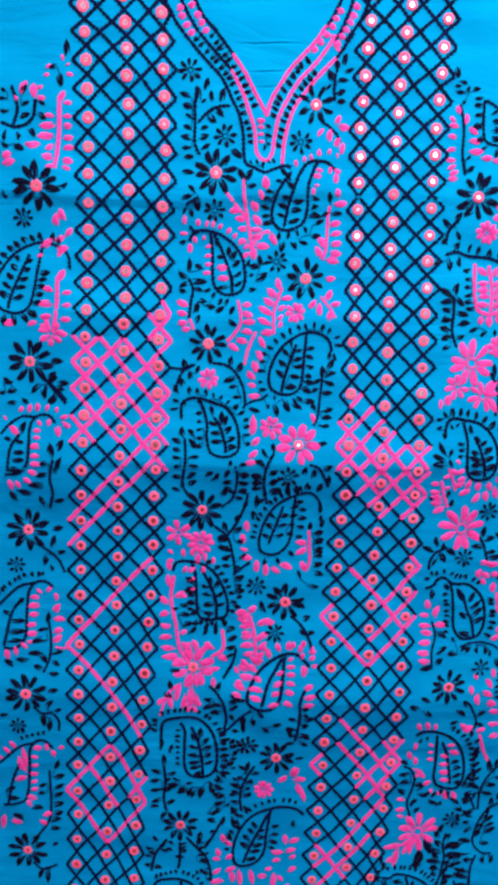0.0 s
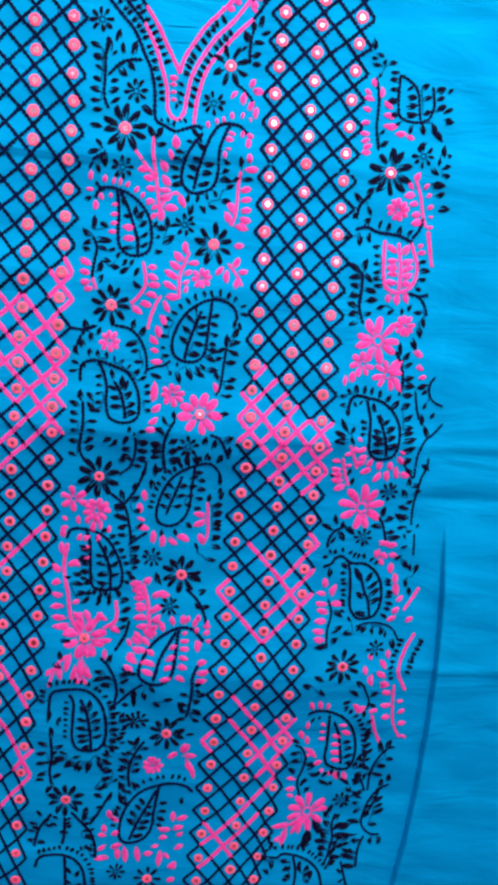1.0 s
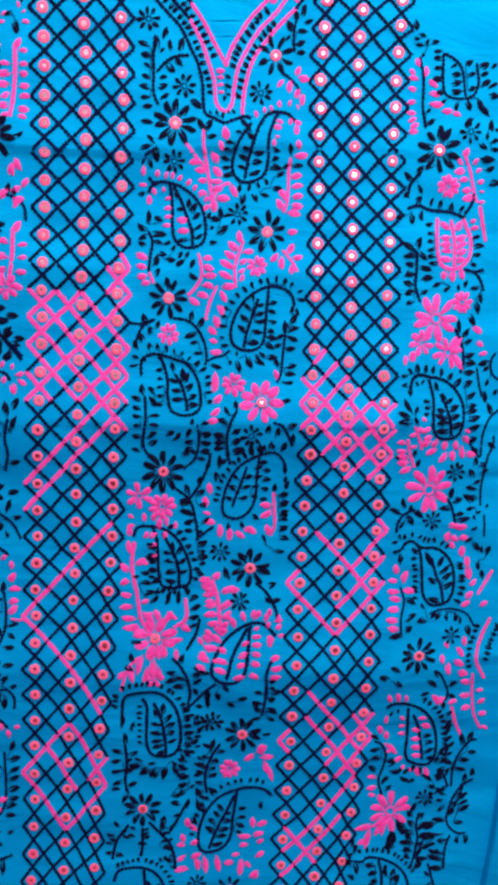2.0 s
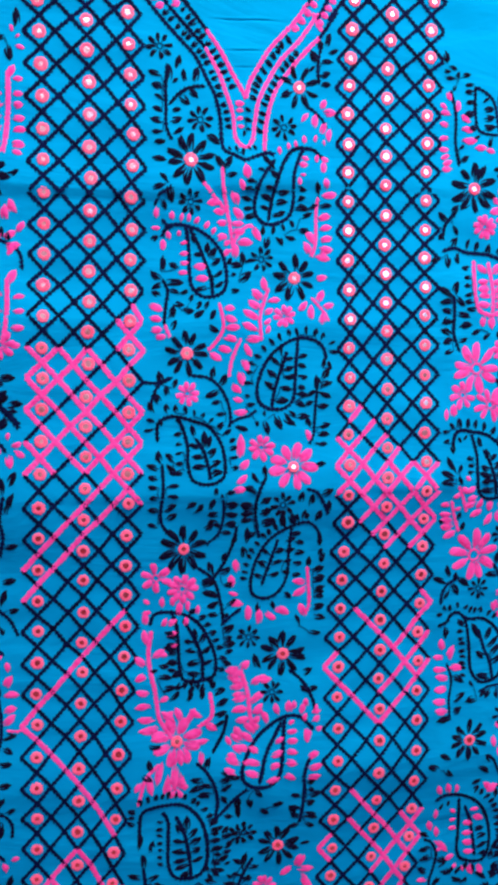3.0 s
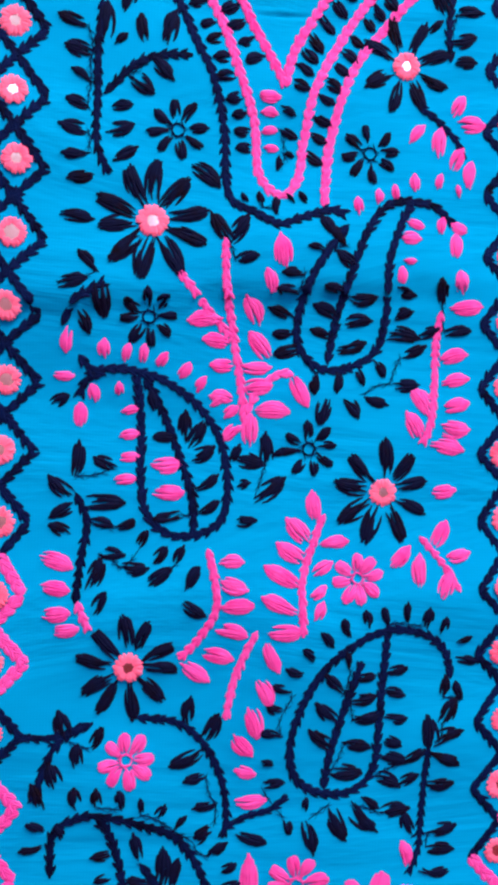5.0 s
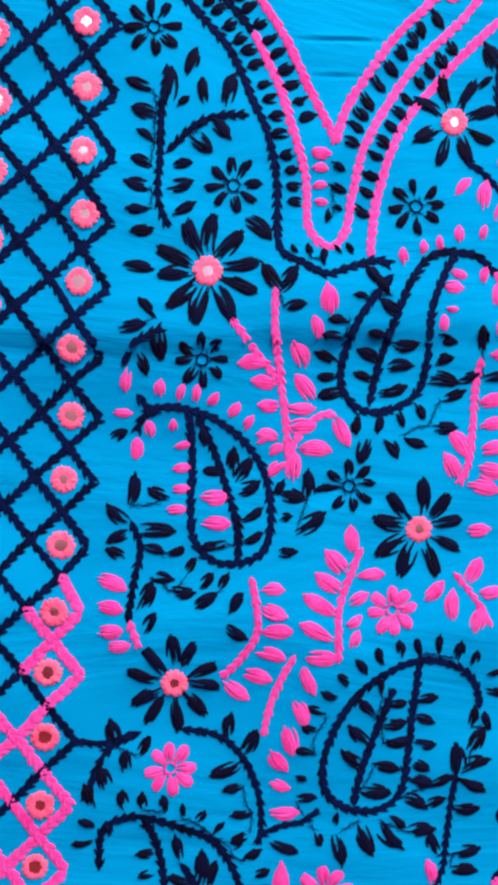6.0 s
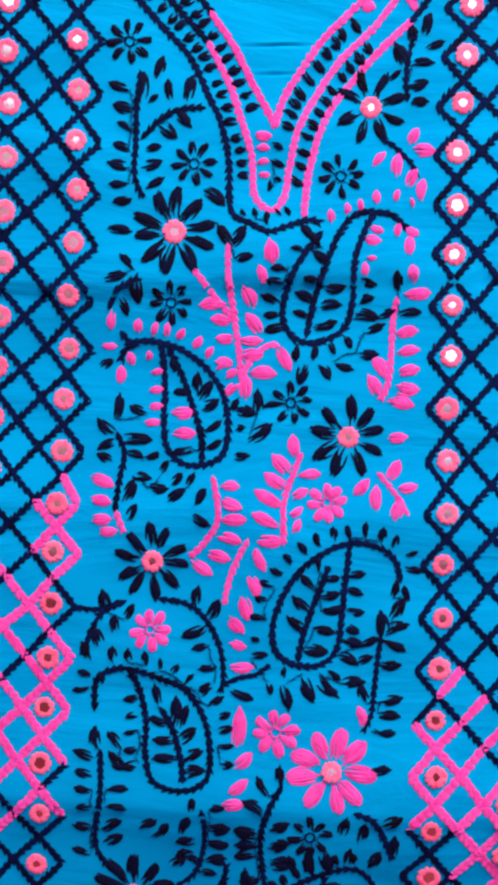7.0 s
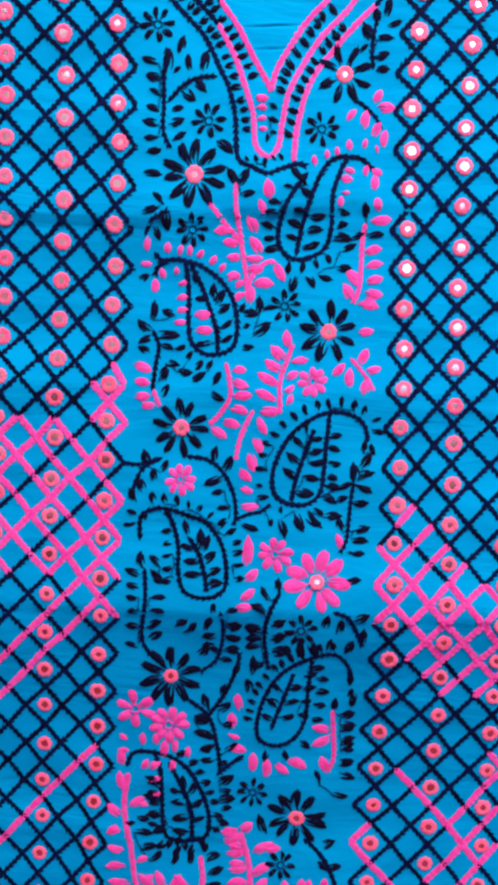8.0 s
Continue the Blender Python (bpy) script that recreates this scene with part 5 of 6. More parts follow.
flower(NAVY, 200.4, -125.4, 9.3, 8, 90, 0.36, False)
m = stem("sprig", NAVY, 2.8, [212, -105, 217, -112, 222, -128])
leaves(NAVY, m, 215, -106, 217, -94.8, 218, -109, 227, -105, 217, -115, 206, -114, 223, -125, 235, -122, 220, -119, 229, -118, fat=0.44)
m = stem("sprig", NAVY, 2.8, [168, -137, 169, -128, 173, -121, 183, -115])
leaves(NAVY, m, 175, -115, 171, -105, 172, -120, 160, -115, 181, -115, 192, -123, 177, -121, 183, -130, 174, -125, 171, -133, 180, -118, 180, -111, fat=0.44)
leaves(PINK, None, 215, -129, 226, -130, 222, -131, 233, -130, 216, -135, 216, -145, 218, -139, 226, -144, 226, -141, 235, -141, 219, -144, 223, -151, 231, -148, 231, -159, 235, -158, 237, -169, 237, -168, 240, -180, 240, -186, 246, -180, 238, -199, 244, -192, 234, -206, 242, -201, 252, -206, 259, -201, fat=0.44)
m = stem("sprig", PINK, 3.2, [249, -194, 255, -183, 261, -171])
m = stem("paisley_motif", NAVY, 3.1, [167, -156, 174, -153, 177, -148, 183, -145, 193, -151, 204, -151, 213, -155, 221, -164, 225, -177, 225, -191, 221, -201, 211, -205, 203, -203, 197, -194, 195, -176, 193, -161, 190, -150], [203, -161, 208, -176, 214, -189, 217, -204])
leaves(NAVY, m, 205, -167, 197, -155, 208, -168, 214, -159, 210, -176, 220, -167, 213, -182, 223, -174, 215, -189, 225, -183, 214, -201, 202, -198, 210, -184, 201, -179, fat=0.44)
fringe(NAVY, m, [195, -201, 194, -181, 191, -158], 5.4, 5.4, 80)
fringe(NAVY, m, [176, -146, 184, -143, 195, -148, 206, -149, 216, -154], 5.0, 5.4, 80)
fringe(NAVY, m, [224, -164, 227, -177, 228, -191, 224, -202], 6.6, 5.4, 80)
leaves(NAVY, m, 171, -146, 165, -146, 173, -144, 171, -138, 173, -157, 174, -166, 184, -151, 189, -157, fat=0.44)
m = stem("sprig", NAVY, 2.3, [205, -213, 215, -209, 229, -209, 241, -214, 249, -226])
leaves(NAVY, m, 216, -211, 211, -219, 222, -211, 222, -220, 230, -212, 230, -221, 235, -216, 235, -223, 211, -211, 206, -217, 203, -218, 193, -220, 200, -208, 196, -203, 242, -224, 245, -234, fat=0.44)
leaves(PINK, None, 172, -177, 170, -167, 178, -185, 181, -173, 173, -183, 164, -182, 178, -192, 190, -192, 175, -193, 164, -192, 178, -199, 166, -198, 176, -208, 165, -209, 176, -219, 164, -218, 177, -227, 166, -226, fat=0.44)
m = stem("sprig", NAVY, 2.3, [176, -188, 180, -201, 178, -217, 179, -232])
leaves(NAVY, m, 180, -233, 168, -235, 182, -231, 189, -224, 183, -220, 192, -212, 181, -199, 191, -204, fat=0.44)
flower(NAVY, 197.1, -252.6, 17.5, 10, 90, 0.36, True)
flower(NAVY, 227.1, -234.1, 9.3, 7, 90, 0.36, False)
m = stem("sprig", PINK, 3.6, [263, -217, 258, -230, 254, -244, 253, -258, 259, -270, 263, -277])
fringe(NAVY, m, [257, -223, 253, -237, 250, -249, 251, -265], 5.4, 5.8, -80)
fringe(NAVY, m, [267, -219, 263, -232, 259, -244, 257, -258], 5.8, 5.0, 80)
leaves(PINK, None, 240, -235, 241, -244, 233, -246, 240, -254, 220, -251, 221, -261, 226, -260, 228, -272, 231, -258, 241, -263, 237, -273, 245, -270, 222, -240, 225, -246, fat=0.44)
m = stem("sprig", PINK, 2.7, [251, -271, 253, -293, 257, -314, 265, -329])
leaves(PINK, m, 250, -281, 240, -279, 252, -293, 241, -294, 253, -305, 244, -308, 256, -290, 263, -288, 259, -302, 266, -298, 261, -314, 269, -312, 265, -326, 272, -329, fat=0.44)
leaves(PINK, None, 236, -268, 246, -272, 225, -302, 214, -293, 230, -302, 239, -299, 227, -296, 218, -302, fat=0.44)
m = stem("sprig", PINK, 3.3, [234, -305, 240, -323, 247, -336])
m = stem("sprig", NAVY, 2.5, [220, -271, 229, -290, 227, -299])
leaves(NAVY, m, 220, -274, 213, -267, 228, -283, 237, -280, 228, -293, 237, -296, 181, -267, 171, -263, 176, -276, 184, -283, 171, -276, 161, -272, 207, -277, 217, -284, 212, -289, 203, -293, fat=0.44)
m = stem("paisley_motif", NAVY, 3.2, [171, -305, 179, -301, 192, -302, 206, -308, 216, -319, 222, -335, 223, -353, 219, -364, 210, -366, 198, -362, 194, -353, 194, -335, 192, -305], [198, -313, 205, -330, 211, -361])
leaves(PINK, m, 203, -317, 211, -317, 206, -324, 216, -327, 207, -331, 198, -329, 208, -339, 198, -339, 209, -348, 199, -347, 210, -356, 200, -356, 190, -318, 185, -315, 191, -325, 185, -325, 192, -333, 185, -333, 199, -369, 201, -374, 206, -368, 209, -378, 214, -369, 218, -378, 194, -366, 191, -371, 175, -300, 172, -291, 183, -300, 180, -290, 189, -300, 189, -292, 172, -313, 172, -322, 169, -333, 166, -324, 175, -339, 173, -330, 172, -342, 185, -354, fat=0.44)
leaves(PINK, m, 181, -350, 175, -352, 192, -358, 184, -362, fat=0.44)
leaves(NAVY, m, 209, -338, 218, -335, 211, -345, 220, -342, 212, -353, 221, -349, 213, -360, 220, -358, 178, -308, 175, -314, 184, -306, 182, -311, fat=0.44)
fringe(NAVY, m, [202, -301, 214, -309, 223, -324, 227, -343, 227, -361], 6.3, 5.5, 80)
leaves(NAVY, None, 230, -315, 235, -310, 231, -330, 237, -324, 232, -339, 239, -337, 232, -348, 241, -343, 234, -356, 240, -353, 234, -361, 241, -366, fat=0.44)
m = stem("sprig", NAVY, 2.6, [163, -340, 170, -344, 175, -355, 173, -368, 170, -382, 174, -397])
leaves(NAVY, m, 170, -348, 159, -350, 171, -358, 160, -359, 175, -359, 185, -363, 168, -372, 159, -366, 173, -384, 180, -378, 176, -393, 183, -387, 180, -371, 189, -375, 191, -379, 200, -383, 199, -385, 205, -380, 212, -377, 222, -383, fat=0.44)
leaves(PINK, None, 168, -379, 159, -378, 169, -388, 159, -390, 168, -397, 161, -396, fat=0.44)
flower(PINK, 183.7, -414.8, 22.2, 9, 85, 0.42, False)
leaves(PINK, None, 184, -416, 167, -430, 181, -421, 177, -439, 169, -428, 150, -433, 165, -431, 161, -452, 161, -442, 154, -448, 188, -420, 170, -435, 175, -427, 170, -439, fat=0.44)
flower(NAVY, 217.1, -401.1, 9.5, 8, 90, 0.36, False)
leaves(NAVY, None, 191, -421, 197, -438, fat=0.44)
m = stem("sprig", NAVY, 2.6, [263, -340, 256, -342, 246, -356, 242, -371, 242, -390], [231, -372, 239, -390])
leaves(NAVY, m, 251, -348, 247, -333, 255, -342, 258, -332, 254, -352, 263, -353, 246, -361, 257, -361, 243, -371, 255, -372, 237, -373, 226, -372, 236, -378, 226, -383, 238, -388, 231, -393, fat=0.44)
m = stem("sprig", NAVY, 2.6, [263, -382, 253, -389, 245, -401, 241, -418, 241, -428, 247, -436, 253, -439, 261, -439])
leaves(NAVY, m, 263, -380, 261, -370, 252, -403, 259, -396, 251, -409, 260, -404, 251, -416, 262, -409, 248, -427, 257, -428, 259, -440, 261, -450, 252, -441, 253, -450, fat=0.44)
leaves(NAVY, None, 237, -399, 227, -390, 236, -404, 228, -404, 237, -410, 231, -416, 237, -423, 226, -425, 237, -440, 218, -438, 231, -428, 218, -434, 218, -387, 226, -391, fat=0.44)
m = stem("sprig", NAVY, 2.6, [213, -418, 211, -431, 213, -444, 211, -462, 207, -475])
leaves(NAVY, m, 209, -433, 202, -425, 214, -433, 221, -430, 210, -438, 196, -435, 215, -444, 224, -443, 211, -449, 196, -447, 215, -454, 226, -451, 209, -457, 199, -456, 212, -465, 224, -465, 208, -465, 200, -461, 191, -438, 188, -450, 187, -443, 184, -457, 192, -451, 182, -453, 211, -475, 219, -469, fat=0.44)
m = stem("sprig", NAVY, 2.6, [245, -441, 241, -455, 241, -476])
leaves(NAVY, m, 243, -446, 232, -446, 241, -460, 224, -456, 240, -466, 225, -463, 240, -475, 226, -474, fat=0.44)
m = stem("paisley_motif", NAVY, 3.2, [151, -465, 159, -465, 165, -461, 177, -463, 192, -470, 203, -482, 208, -498], [175, -464, 179, -480, 179, -498])
fringe(NAVY, m, [150, -460, 165, -458, 180, -460, 195, -468, 208, -481], 5.1, 5.1, 80)
leaves(NAVY, m, 185, -482, 181, -471, 188, -486, 197, -481, 189, -491, 195, -492, 175, -477, 167, -475, 176, -485, 168, -485, 151, -467, 155, -478, 149, -469, 142, -462, 154, -456, 150, -448, fat=0.44)
m = stem("sprig", NAVY, 2.6, [225, -470, 230, -486, 236, -504])
leaves(NAVY, m, 228, -483, 222, -478, 230, -490, 225, -494, fat=0.44)
# leaves that crowd the lowest motifs
leaves(NAVY, None, -9, -54, -0, -52, -9, -61, 0, -60, -10, -68, -1, -67, -12, -75, -5, -75, -15, -58, -23, -61, -16, -65, -23, -68, 11, -53, 1, -52, 12, -60, 2, -60, 17, -51, 24, -47, 17, -58, 26, -56, 18, -65, 26, -64, fat=0.46)
leaves(NAVY, None, -12, -108, -4, -103, -9, -118, -2, -114, -16, -115, -26, -113, -14, -124, -26, -123, -12, -132, -22, -134, -44, -159, -54, -154, -43, -169, -55, -166, -42, -178, -53, -179, -40, -185, -49, -190, -31, -190, -34, -198, 38, -82, 45, -79, 37, -90, 45, -88, 37, -99, 43, -97, 35, -107, 42, -107, fat=0.46)
leaves(NAVY, None, 61, -107, 69, -104, 61, -113, 70, -111, 62, -122, 70, -119, 62, -129, 70, -127, 61, -137, 70, -135, 56, -102, 57, -95, -10, -45, -3, -42, -10, -52, -2, -51, -10, -61, -3, -59, -14, -71, -18, -67, -1, -76, -4, -84, -10, -144, -5, -140, -10, -153, -3, -150, -9, -162, -2, -159, -8, -171, -1, -170, -9, -180, -3, -181, -37, -192, -39, -200, -29, -194, -28, -201, -20, -191, -17, -198, fat=0.46)
leaves(NAVY, None, -64, -334, -62, -324, -73, -331, -73, -317, -70, -367, -63, -361, -72, -376, -61, -372, -83, -394, -74, -393, fat=0.44)
leaves(NAVY, None, -74, -433, -79, -426, -78, -442, -86, -440, -80, -451, -87, -449, -80, -461, -87, -459, -70, -439, -67, -432, -66, -444, -61, -439, -33, -430, -32, -420, -28, -434, -22, -430, -35, -440, -28, -437, -35, -447, -28, -446, -34, -454, -26, -453, -58, -435, -64, -432, -59, -442, -64, -440, -51, -437, -46, -433, -51, -444, -45, -441, fat=0.44)
leaves(NAVY, None, 9, -351, 2, -345, 3, -362, -3, -358, 2, -368, -5, -366, 4, -377, -4, -373, 14, -354, 23, -352, 10, -364, 16, -360, 9, -372, 15, -369, 10, -380, 16, -375, 1, -402, -3, -391, 6, -404, 1, -399, fat=0.44)
leaves(NAVY, None, -18, -314, -11, -310, -17, -321, -10, -317, -17, -329, -10, -325, -17, -336, -10, -334, -7, -323, -3, -315, -6, -334, 1, -328, -10, -346, -2, -341, -13, -354, -5, -354, -17, -355, -21, -348, -12, -364, -21, -361, -20, -371, -11, -371, -19, -382, -10, -378, -20, -391, -12, -388, -26, -400, -17, -399, fat=0.44)
leaves(NAVY, None, 58, -279, 66, -278, 59, -286, 66, -286, 59, -296, 67, -296, 60, -306, 68, -308, 51, -308, 46, -299, 5, -301, 5, -290, -16, -287, -26, -286, -16, -281, -24, -278, -8, -274, 1, -270, -7, -283, -1, -278, fat=0.44)
leaves(NAVY, None, -28, -445, -23, -444, -28, -453, -22, -452, -26, -461, -21, -461, -26, -472, -20, -472, -32, -467, -29, -461, -34, -469, -35, -463, fat=0.44)
# crowded leaves at the foot of the east margin
leaves(NAVY, None, 167, -338, 159, -334, 174, -387, 177, -377, 225, -308, 226, -300, 231, -327, 235, -319, 229, -334, 236, -329, 229, -342, 237, -337, 231, -355, 236, -349, 226, -357, 230, -349, 219, -364, 219, -356, 225, -365, 226, -357, 228, -364, 236, -360, 186, -375, 192, -369, 193, -376, 199, -370, 201, -374, 204, -366, 209, -377, 209, -368, 178, -367, 185, -362, fat=0.44)
leaves(NAVY, None, 231, -379, 228, -370, 232, -381, 224, -377, 235, -378, 238, -370, 242, -375, 241, -368, 241, -365, 233, -364, 221, -403, 224, -395, 225, -397, 232, -392, 255, -386, 255, -376, 252, -396, 254, -386, 249, -405, 253, -395, 246, -414, 249, -404, 242, -421, 246, -412, fat=0.44)
leaves(NAVY, None, 205, -418, 209, -407, 206, -425, 201, -415, 203, -439, 194, -434, 201, -432, 191, -428, 212, -426, 218, -418, 212, -435, 220, -429, 213, -443, 222, -439, 211, -453, 219, -447, 207, -447, 201, -438, 205, -449, 195, -447, 208, -458, 200, -453, 183, -450, 188, -436, 178, -453, 188, -448, 192, -446, 185, -435, 215, -429, 228, -428, 229, -428, 239, -426, 223, -446, 230, -439, 222, -451, 231, -449, 223, -465, 233, -463, 227, -460, 235, -456, 213, -464, 217, -454, 212, -473, 216, -463, fat=0.44)
leaves(NAVY, None, 148, -450, 150, -442, 143, -460, 150, -457, 142, -466, 150, -464, 181, -479, 183, -469, 188, -483, 192, -474, 193, -491, 197, -482, 172, -469, 162, -468, 173, -478, 165, -478, 174, -489, 166, -488, 146, -478, 152, -484, fat=0.44)
# side margin beyond the west band
m = stem("sprig", NAVY, 3.1, [-213, 231, -200, 228, -188, 235, -185, 250], [-204, 259, -200, 243, -203, 230])
leaves(NAVY, m, -208, 255, -213, 257, -208, 249, -215, 249, -207, 240, -214, 240, -197, 253, -192, 261, -197, 245, -190, 248, -198, 236, -190, 239, -184, 248, -177, 246, -184, 239, -177, 235, -191, 228, -186, 221, -200, 225, -199, 218, -209, 226, -211, 217, fat=0.44)
leaves(PINK, m, -197, 253, -192, 263, -200, 247, -202, 252, -187, 262, -186, 251, -184, 258, -179, 260, -185, 252, -177, 251, -177, 273, -172, 276, fat=0.44)
m = stem("sprig", PINK, 3.8, [-166, 253, -166, 231, -168, 209, -170, 198])
leaves(PINK, m, -166, 248, -162, 257, -163, 248, -156, 248, -170, 237, -178, 238, -163, 238, -156, 238, -169, 231, -182, 230, -163, 230, -156, 231, -170, 222, -184, 222, -163, 221, -155, 222, -171, 216, -177, 212, -163, 213, -154, 214, -171, 206, -180, 207, -164, 204, -155, 203, -170, 200, -177, 198, -164, 199, -157, 197, -195, 215, -182, 216, fat=0.44)
leaves(PINK, None, -213, 199, -202, 202, -213, 205, -205, 208, -163, 279, -164, 284, -161, 276, -158, 278, -161, 270, -155, 269, -179, 267, -174, 269, fat=0.44)
leaves(NAVY, None, -168, 276, -175, 274, -166, 270, -164, 260, -161, 282, -160, 295, -204, 214, -194, 211, -213, 216, -207, 212, -167, 183, -159, 186, -213, 179, -209, 172, fat=0.44)
flower(NAVY, -184.4, 183.0, 20.3, 10, 95, 0.36, True)
flower(NAVY, -196.2, 157.7, 8.9, 8, 90, 0.36, False)
paisley(NAVY, -202.5, 109.7, 60.3, 1, NAVY, NAVY, 5, 1.0)
leaves(PINK, None, -183, 134, -172, 142, -171, 139, -162, 144, -169, 134, -159, 135, -186, 127, -180, 129, -167, 127, -165, 135, -168, 152, -169, 162, -161, 157, -166, 166, -162, 144, -156, 151, fat=0.44)
m = stem("sprig", PINK, 3.8, [-168, 111, -168, 87.9, -171, 64.2])
leaves(PINK, m, -167, 107, -162, 117, -171, 99.5, -180, 101, -164, 97.4, -156, 98.8, -171, 87.8, -185, 88.2, -164, 88.1, -156, 88.4, -172, 78.3, -182, 77.8, -165, 76.3, -156, 76.7, -174, 66.4, -182, 71.3, -167, 64.4, -159, 63.7, -203, 72.1, -214, 70.6, -193, 70.2, -185, 73.2, fat=0.44)
flower(PINK, -172.9, 64.1, 11.9, 7, 60, 0.42, False)
flower(NAVY, -191.3, 39.4, 20.3, 10, 95, 0.36, True)
m = stem("sprig", NAVY, 3.1, [-181, 27.9, -171, 16.3, -161, 4.6])
leaves(NAVY, m, -176, 20.9, -168, 27.7, -171, 16.3, -162, 16.6, -169, 11.5, -177, 4.7, -208, 19.5, -214, 24.6, -203, 14.9, -211, 11.8, fat=0.44)
m = stem("sprig", NAVY, 2.7, [-180, 25.5, -174, 21.0, -167, 14.8, -160, 7.1])
leaves(NAVY, m, -176, 23.3, -169, 31.7, -169, 21.2, -158, 22.0, -178, 20.8, -179, 7.8, -183, 20.6, -190, 12.7, -170, 13.1, -174, 3.5, fat=0.44)
leaves(NAVY, None, -174, 40.2, -163, 40.7, -214, 20.8, -206, 21.2, -212, 12.9, -218, 10.8, -203, 3.6, -211, 3.2, -199, 7.8, -193, 3.5, fat=0.44)
m = stem("paisley_motif", NAVY, 2.7, [-170, -12.7, -174, -7.3, -181, -5.9, -188, -9.5, -192, -18.6, -193, -34.7, -195, -49.6, -202, -58.9, -214, -60.4], [-186, -8.6, -198, -8.3, -209, -15.3, -217, -24.5], [-201, -23.8, -209, -37.1, -212, -57.6])
leaves(NAVY, m, -200, -24.5, -196, -12.7, -205, -30.4, -197, -30.9, -206, -40.3, -197, -39.8, -209, -47.0, -197, -46.4, -211, -55.8, -199, -56.2, -207, -28.9, -214, -27.4, fat=0.44)
leaves(PINK, m, -200, -5.2, -198, 0.7, -193, -4.9, -191, 2.8, -185, -3.7, -185, 3.9, -178, -3.4, -176, 3.4, -169, -4.1, -168, 1.2, -166, -8.5, -159, -6.0, -164, -11.6, -157, -16.1, -168, -15.0, -167, -24.3, -176, -16.2, -175, -9.5, -182, -15.8, -185, -11.0, -182, -19.8, -189, -20.1, -183, -26.2, -189, -26.5, -183, -34.2, -192, -34.7, -183, -42.4, -192, -42.9, -183, -49.8, -192, -49.8, -186, -58.9, -194, -56.4, -191, -67.5, -198, -62.7, -201, -72.6, -205, -66.2, -209, -74.9, -211, -65.2, -202, -24.6, -209, -16.9, fat=0.44)
leaves(PINK, m, -212, -12.3, -214, -8.4, fat=0.44)
m = stem("sprig", NAVY, 2.7, [-172, -45.0, -175, -62.7, -173, -75.7, -176, -90.9])
leaves(NAVY, m, -173, -43.4, -175, -30.5, -168, -36.7, -163, -27.1, -170, -57.0, -165, -42.8, -176, -48.5, -184, -50.0, -176, -58.3, -187, -61.4, -181, -69.6, -194, -69.8, -191, -78.7, -204, -75.1, -204, -85.7, -211, -76.3, -172, -84.0, -163, -82.1, -180, -89.6, -185, -79.6, fat=0.44)
flower(NAVY, -195.8, -112.2, 20.4, 10, 95, 0.36, True)
m = stem("sprig", NAVY, 2.6, [-187, -126, -176, -134, -169, -142, -164, -153])
leaves(NAVY, m, -176, -129, -172, -117, -172, -133, -163, -132, -181, -135, -182, -146, -176, -145, -175, -152, -175, -112, -165, -109, fat=0.44)
flower(NAVY, -207.4, -145.9, 8.8, 8, 90, 0.36, False)
flower(NAVY, -208.5, -307.2, 8.8, 8, 90, 0.36, False)
m = stem("paisley_motif", NAVY, 2.9, [-175, -167, -182, -162, -190, -163, -197, -173, -199, -196, -200, -215, -208, -227, -220, -228], [-190, -163, -206, -168, -224, -186], [-203, -179, -213, -195, -220, -226])
leaves(NAVY, m, -209, -187, -201, -179, -214, -201, -200, -200, -216, -211, -199, -210, -218, -221, -203, -219, -214, -195, -221, -192, fat=0.44)
fringe(NAVY, m, [-224, -180, -210, -167, -197, -160, -182, -159], 5.0, 5.0, 80)
leaves(PINK, m, -190, -169, -185, -174, -181, -172, -176, -167, -187, -178, -196, -178, -187, -186, -198, -187, -188, -194, -197, -195, -190, -204, -199, -205, -189, -212, -199, -213, -193, -221, -199, -221, -198, -228, -205, -222, -208, -235, -210, -226, -216, -239, -218, -229, -172, -181, -173, -173, -174, -193, -169, -184, -175, -199, -164, -199, -175, -211, -166, -209, -176, -221, -167, -214, fat=0.44)
m = stem("paisley_motif", PINK, 2.3, [-173, -226, -165, -227, -160, -225])
m = stem("sprig", NAVY, 2.6, [-179, -201, -177, -217, -178, -236, -184, -252])
leaves(NAVY, m, -180, -203, -179, -192, -180, -208, -189, -210, -180, -219, -195, -222, -184, -232, -198, -233, -187, -234, -181, -242, -197, -240, -209, -239, -185, -248, -193, -244, -176, -233, -166, -230, -176, -240, -169, -244, -180, -253, -169, -252, -211, -245, -220, -240, fat=0.44)
flower(NAVY, -200.0, -272.6, 20.4, 10, 95, 0.36, True)
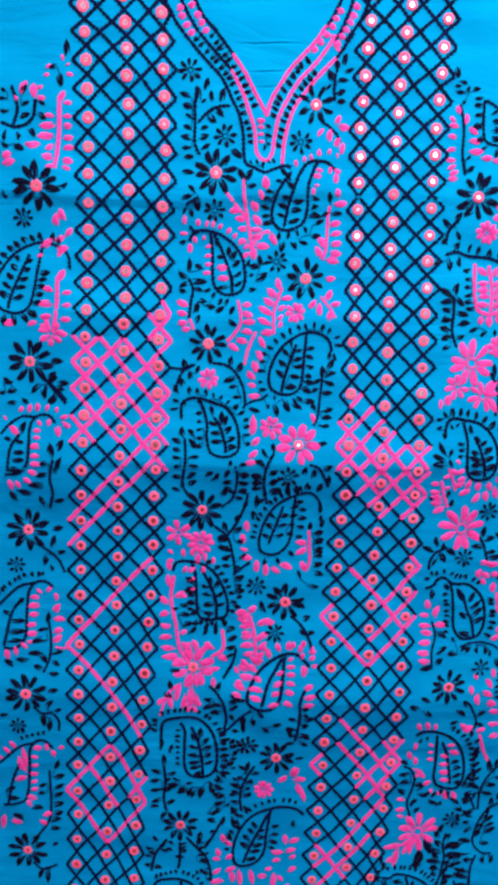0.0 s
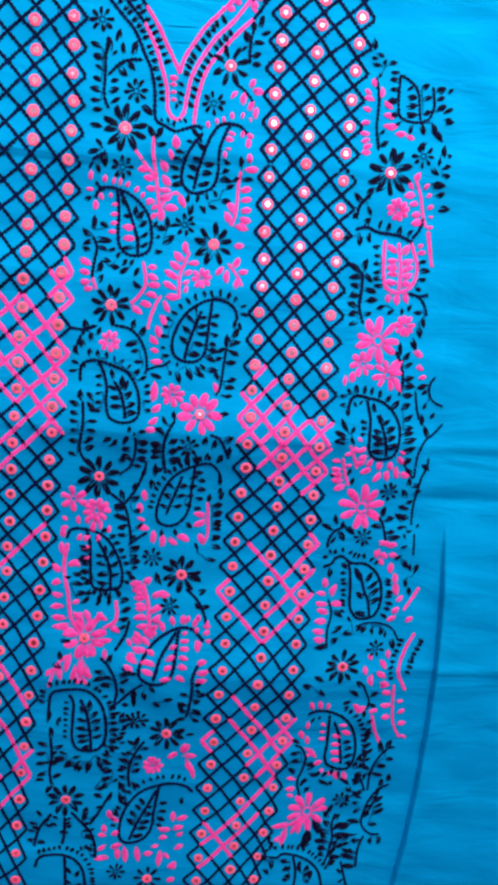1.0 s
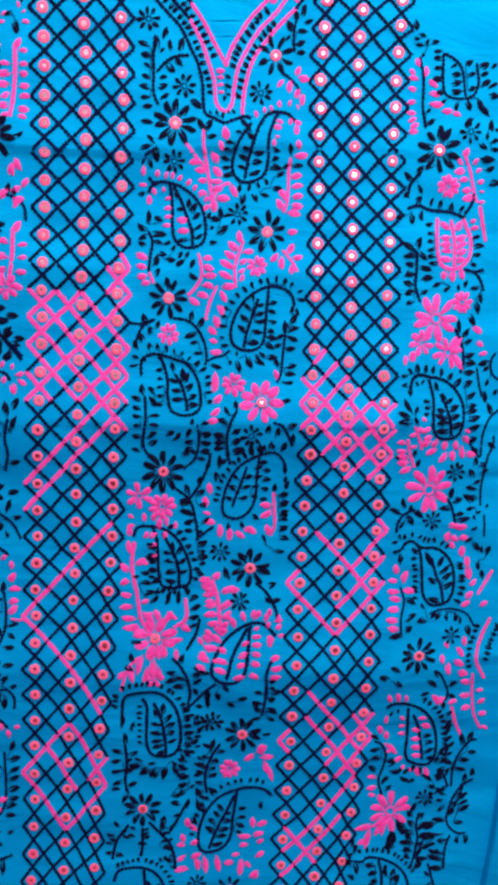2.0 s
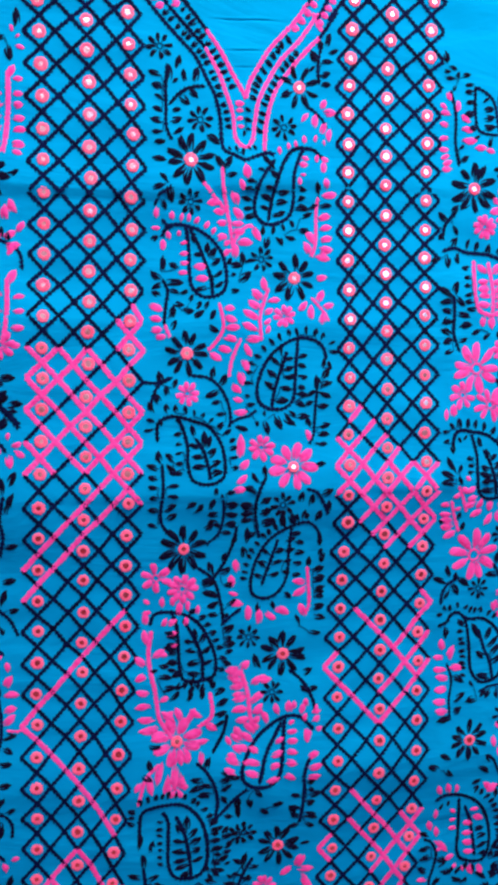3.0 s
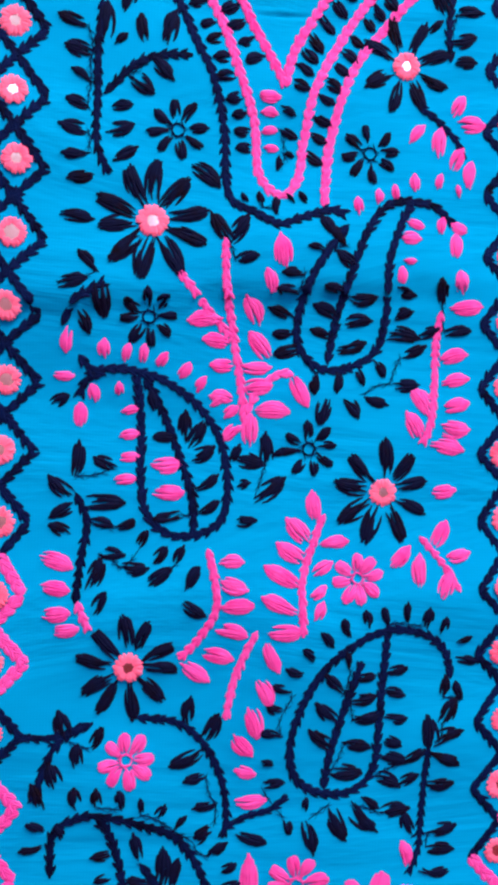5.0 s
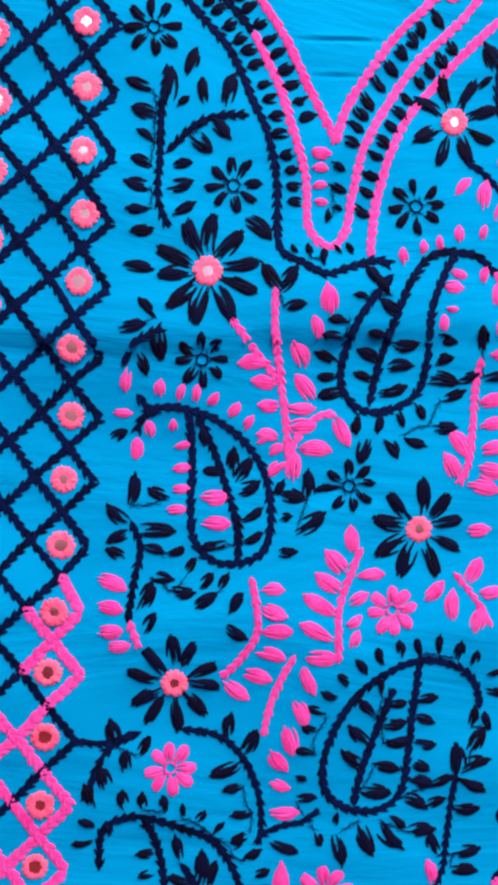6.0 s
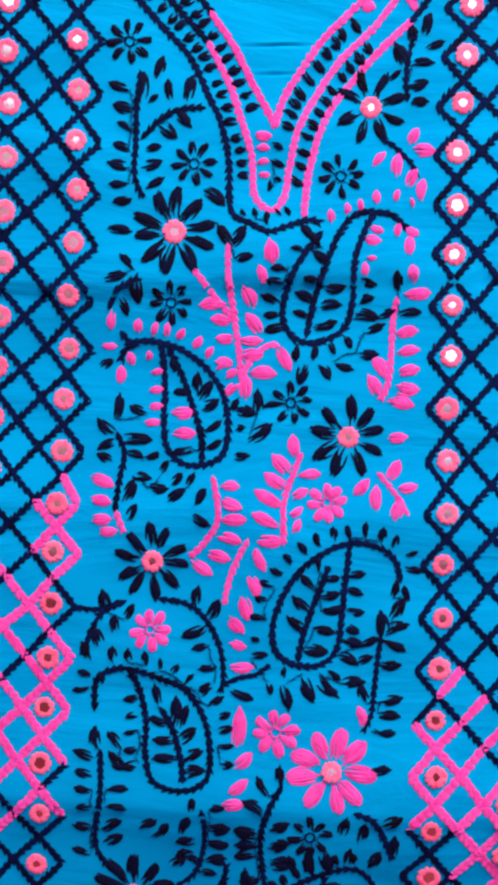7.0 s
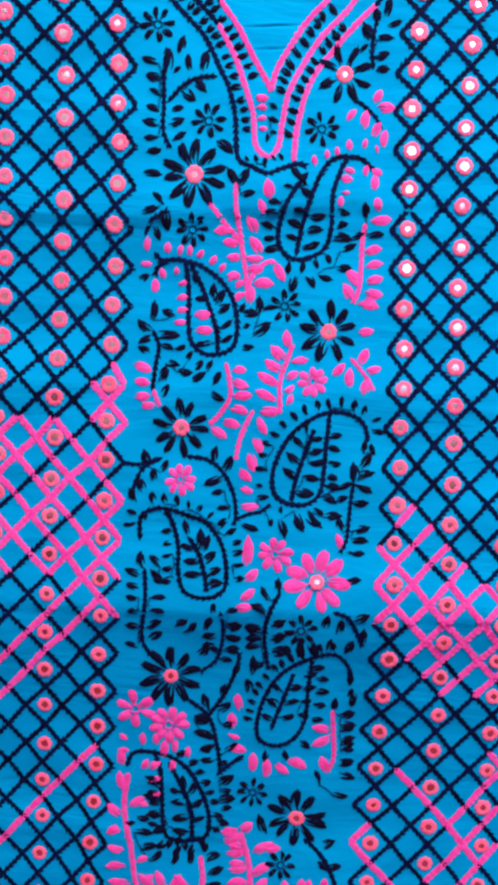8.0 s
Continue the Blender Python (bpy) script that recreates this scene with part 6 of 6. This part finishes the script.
leaves(NAVY, None, -180, -270, -170, -268, -217, -295, -225, -296, fat=0.44)
m = stem("sprig", NAVY, 2.6, [-193, -286, -186, -293, -176, -293, -170, -301, -170, -312])
leaves(NAVY, m, -181, -289, -175, -278, -174, -291, -167, -288, -185, -294, -184, -307, -177, -299, -179, -312, -203, -316, -206, -310, fat=0.44)
m = stem("paisley_motif", NAVY, 2.9, [-176, -331, -184, -323, -193, -325, -198, -334, -199, -359, -202, -386, -211, -393, -224, -395], [-194, -326, -208, -331, -227, -349], [-207, -346, -215, -367, -220, -394])
fringe(NAVY, m, [-206, -326, -194, -321, -183, -319], 5.0, 5.0, 80)
leaves(PINK, m, -211, -332, -217, -325, -217, -338, -223, -332, -224, -345, -228, -341, -186, -331, -195, -332, -182, -334, -182, -326, -175, -341, -177, -333, -171, -331, -165, -329, -190, -341, -197, -341, -190, -350, -197, -351, -190, -360, -199, -360, -191, -368, -198, -370, -191, -376, -198, -378, -192, -387, -202, -385, -198, -397, -202, -389, -204, -358, -205, -332, -202, -359, -209, -341, -214, -367, -202, -364, -226, -422, -224, -406, -218, -412, -207, -414, -187, -407, -178, -403, fat=0.44)
leaves(PINK, m, -190, -411, -183, -416, fat=0.44)
leaves(NAVY, m, -222, -380, -213, -375, -222, -387, -209, -387, fat=0.44)
m = stem("sprig", NAVY, 2.6, [-180, -356, -179, -379, -179, -401, -182, -415, -190, -426, -195, -437])
leaves(NAVY, m, -175, -356, -171, -344, -177, -365, -165, -360, -176, -376, -166, -370, -177, -385, -166, -379, -177, -395, -166, -391, -177, -404, -167, -402, -179, -412, -169, -409, -181, -420, -170, -420, -182, -372, -190, -374, -183, -380, -191, -382, -198, -397, -186, -398, -205, -410, -216, -405, fat=0.44)
flower(NAVY, -201.9, -444.7, 20.4, 10, 95, 0.36, True)
m = stem("sprig", NAVY, 2.6, [-197, -458, -187, -466, -173, -461])
leaves(NAVY, m, -186, -465, -191, -476, -180, -464, -182, -481, -179, -440, -172, -437, fat=0.44)
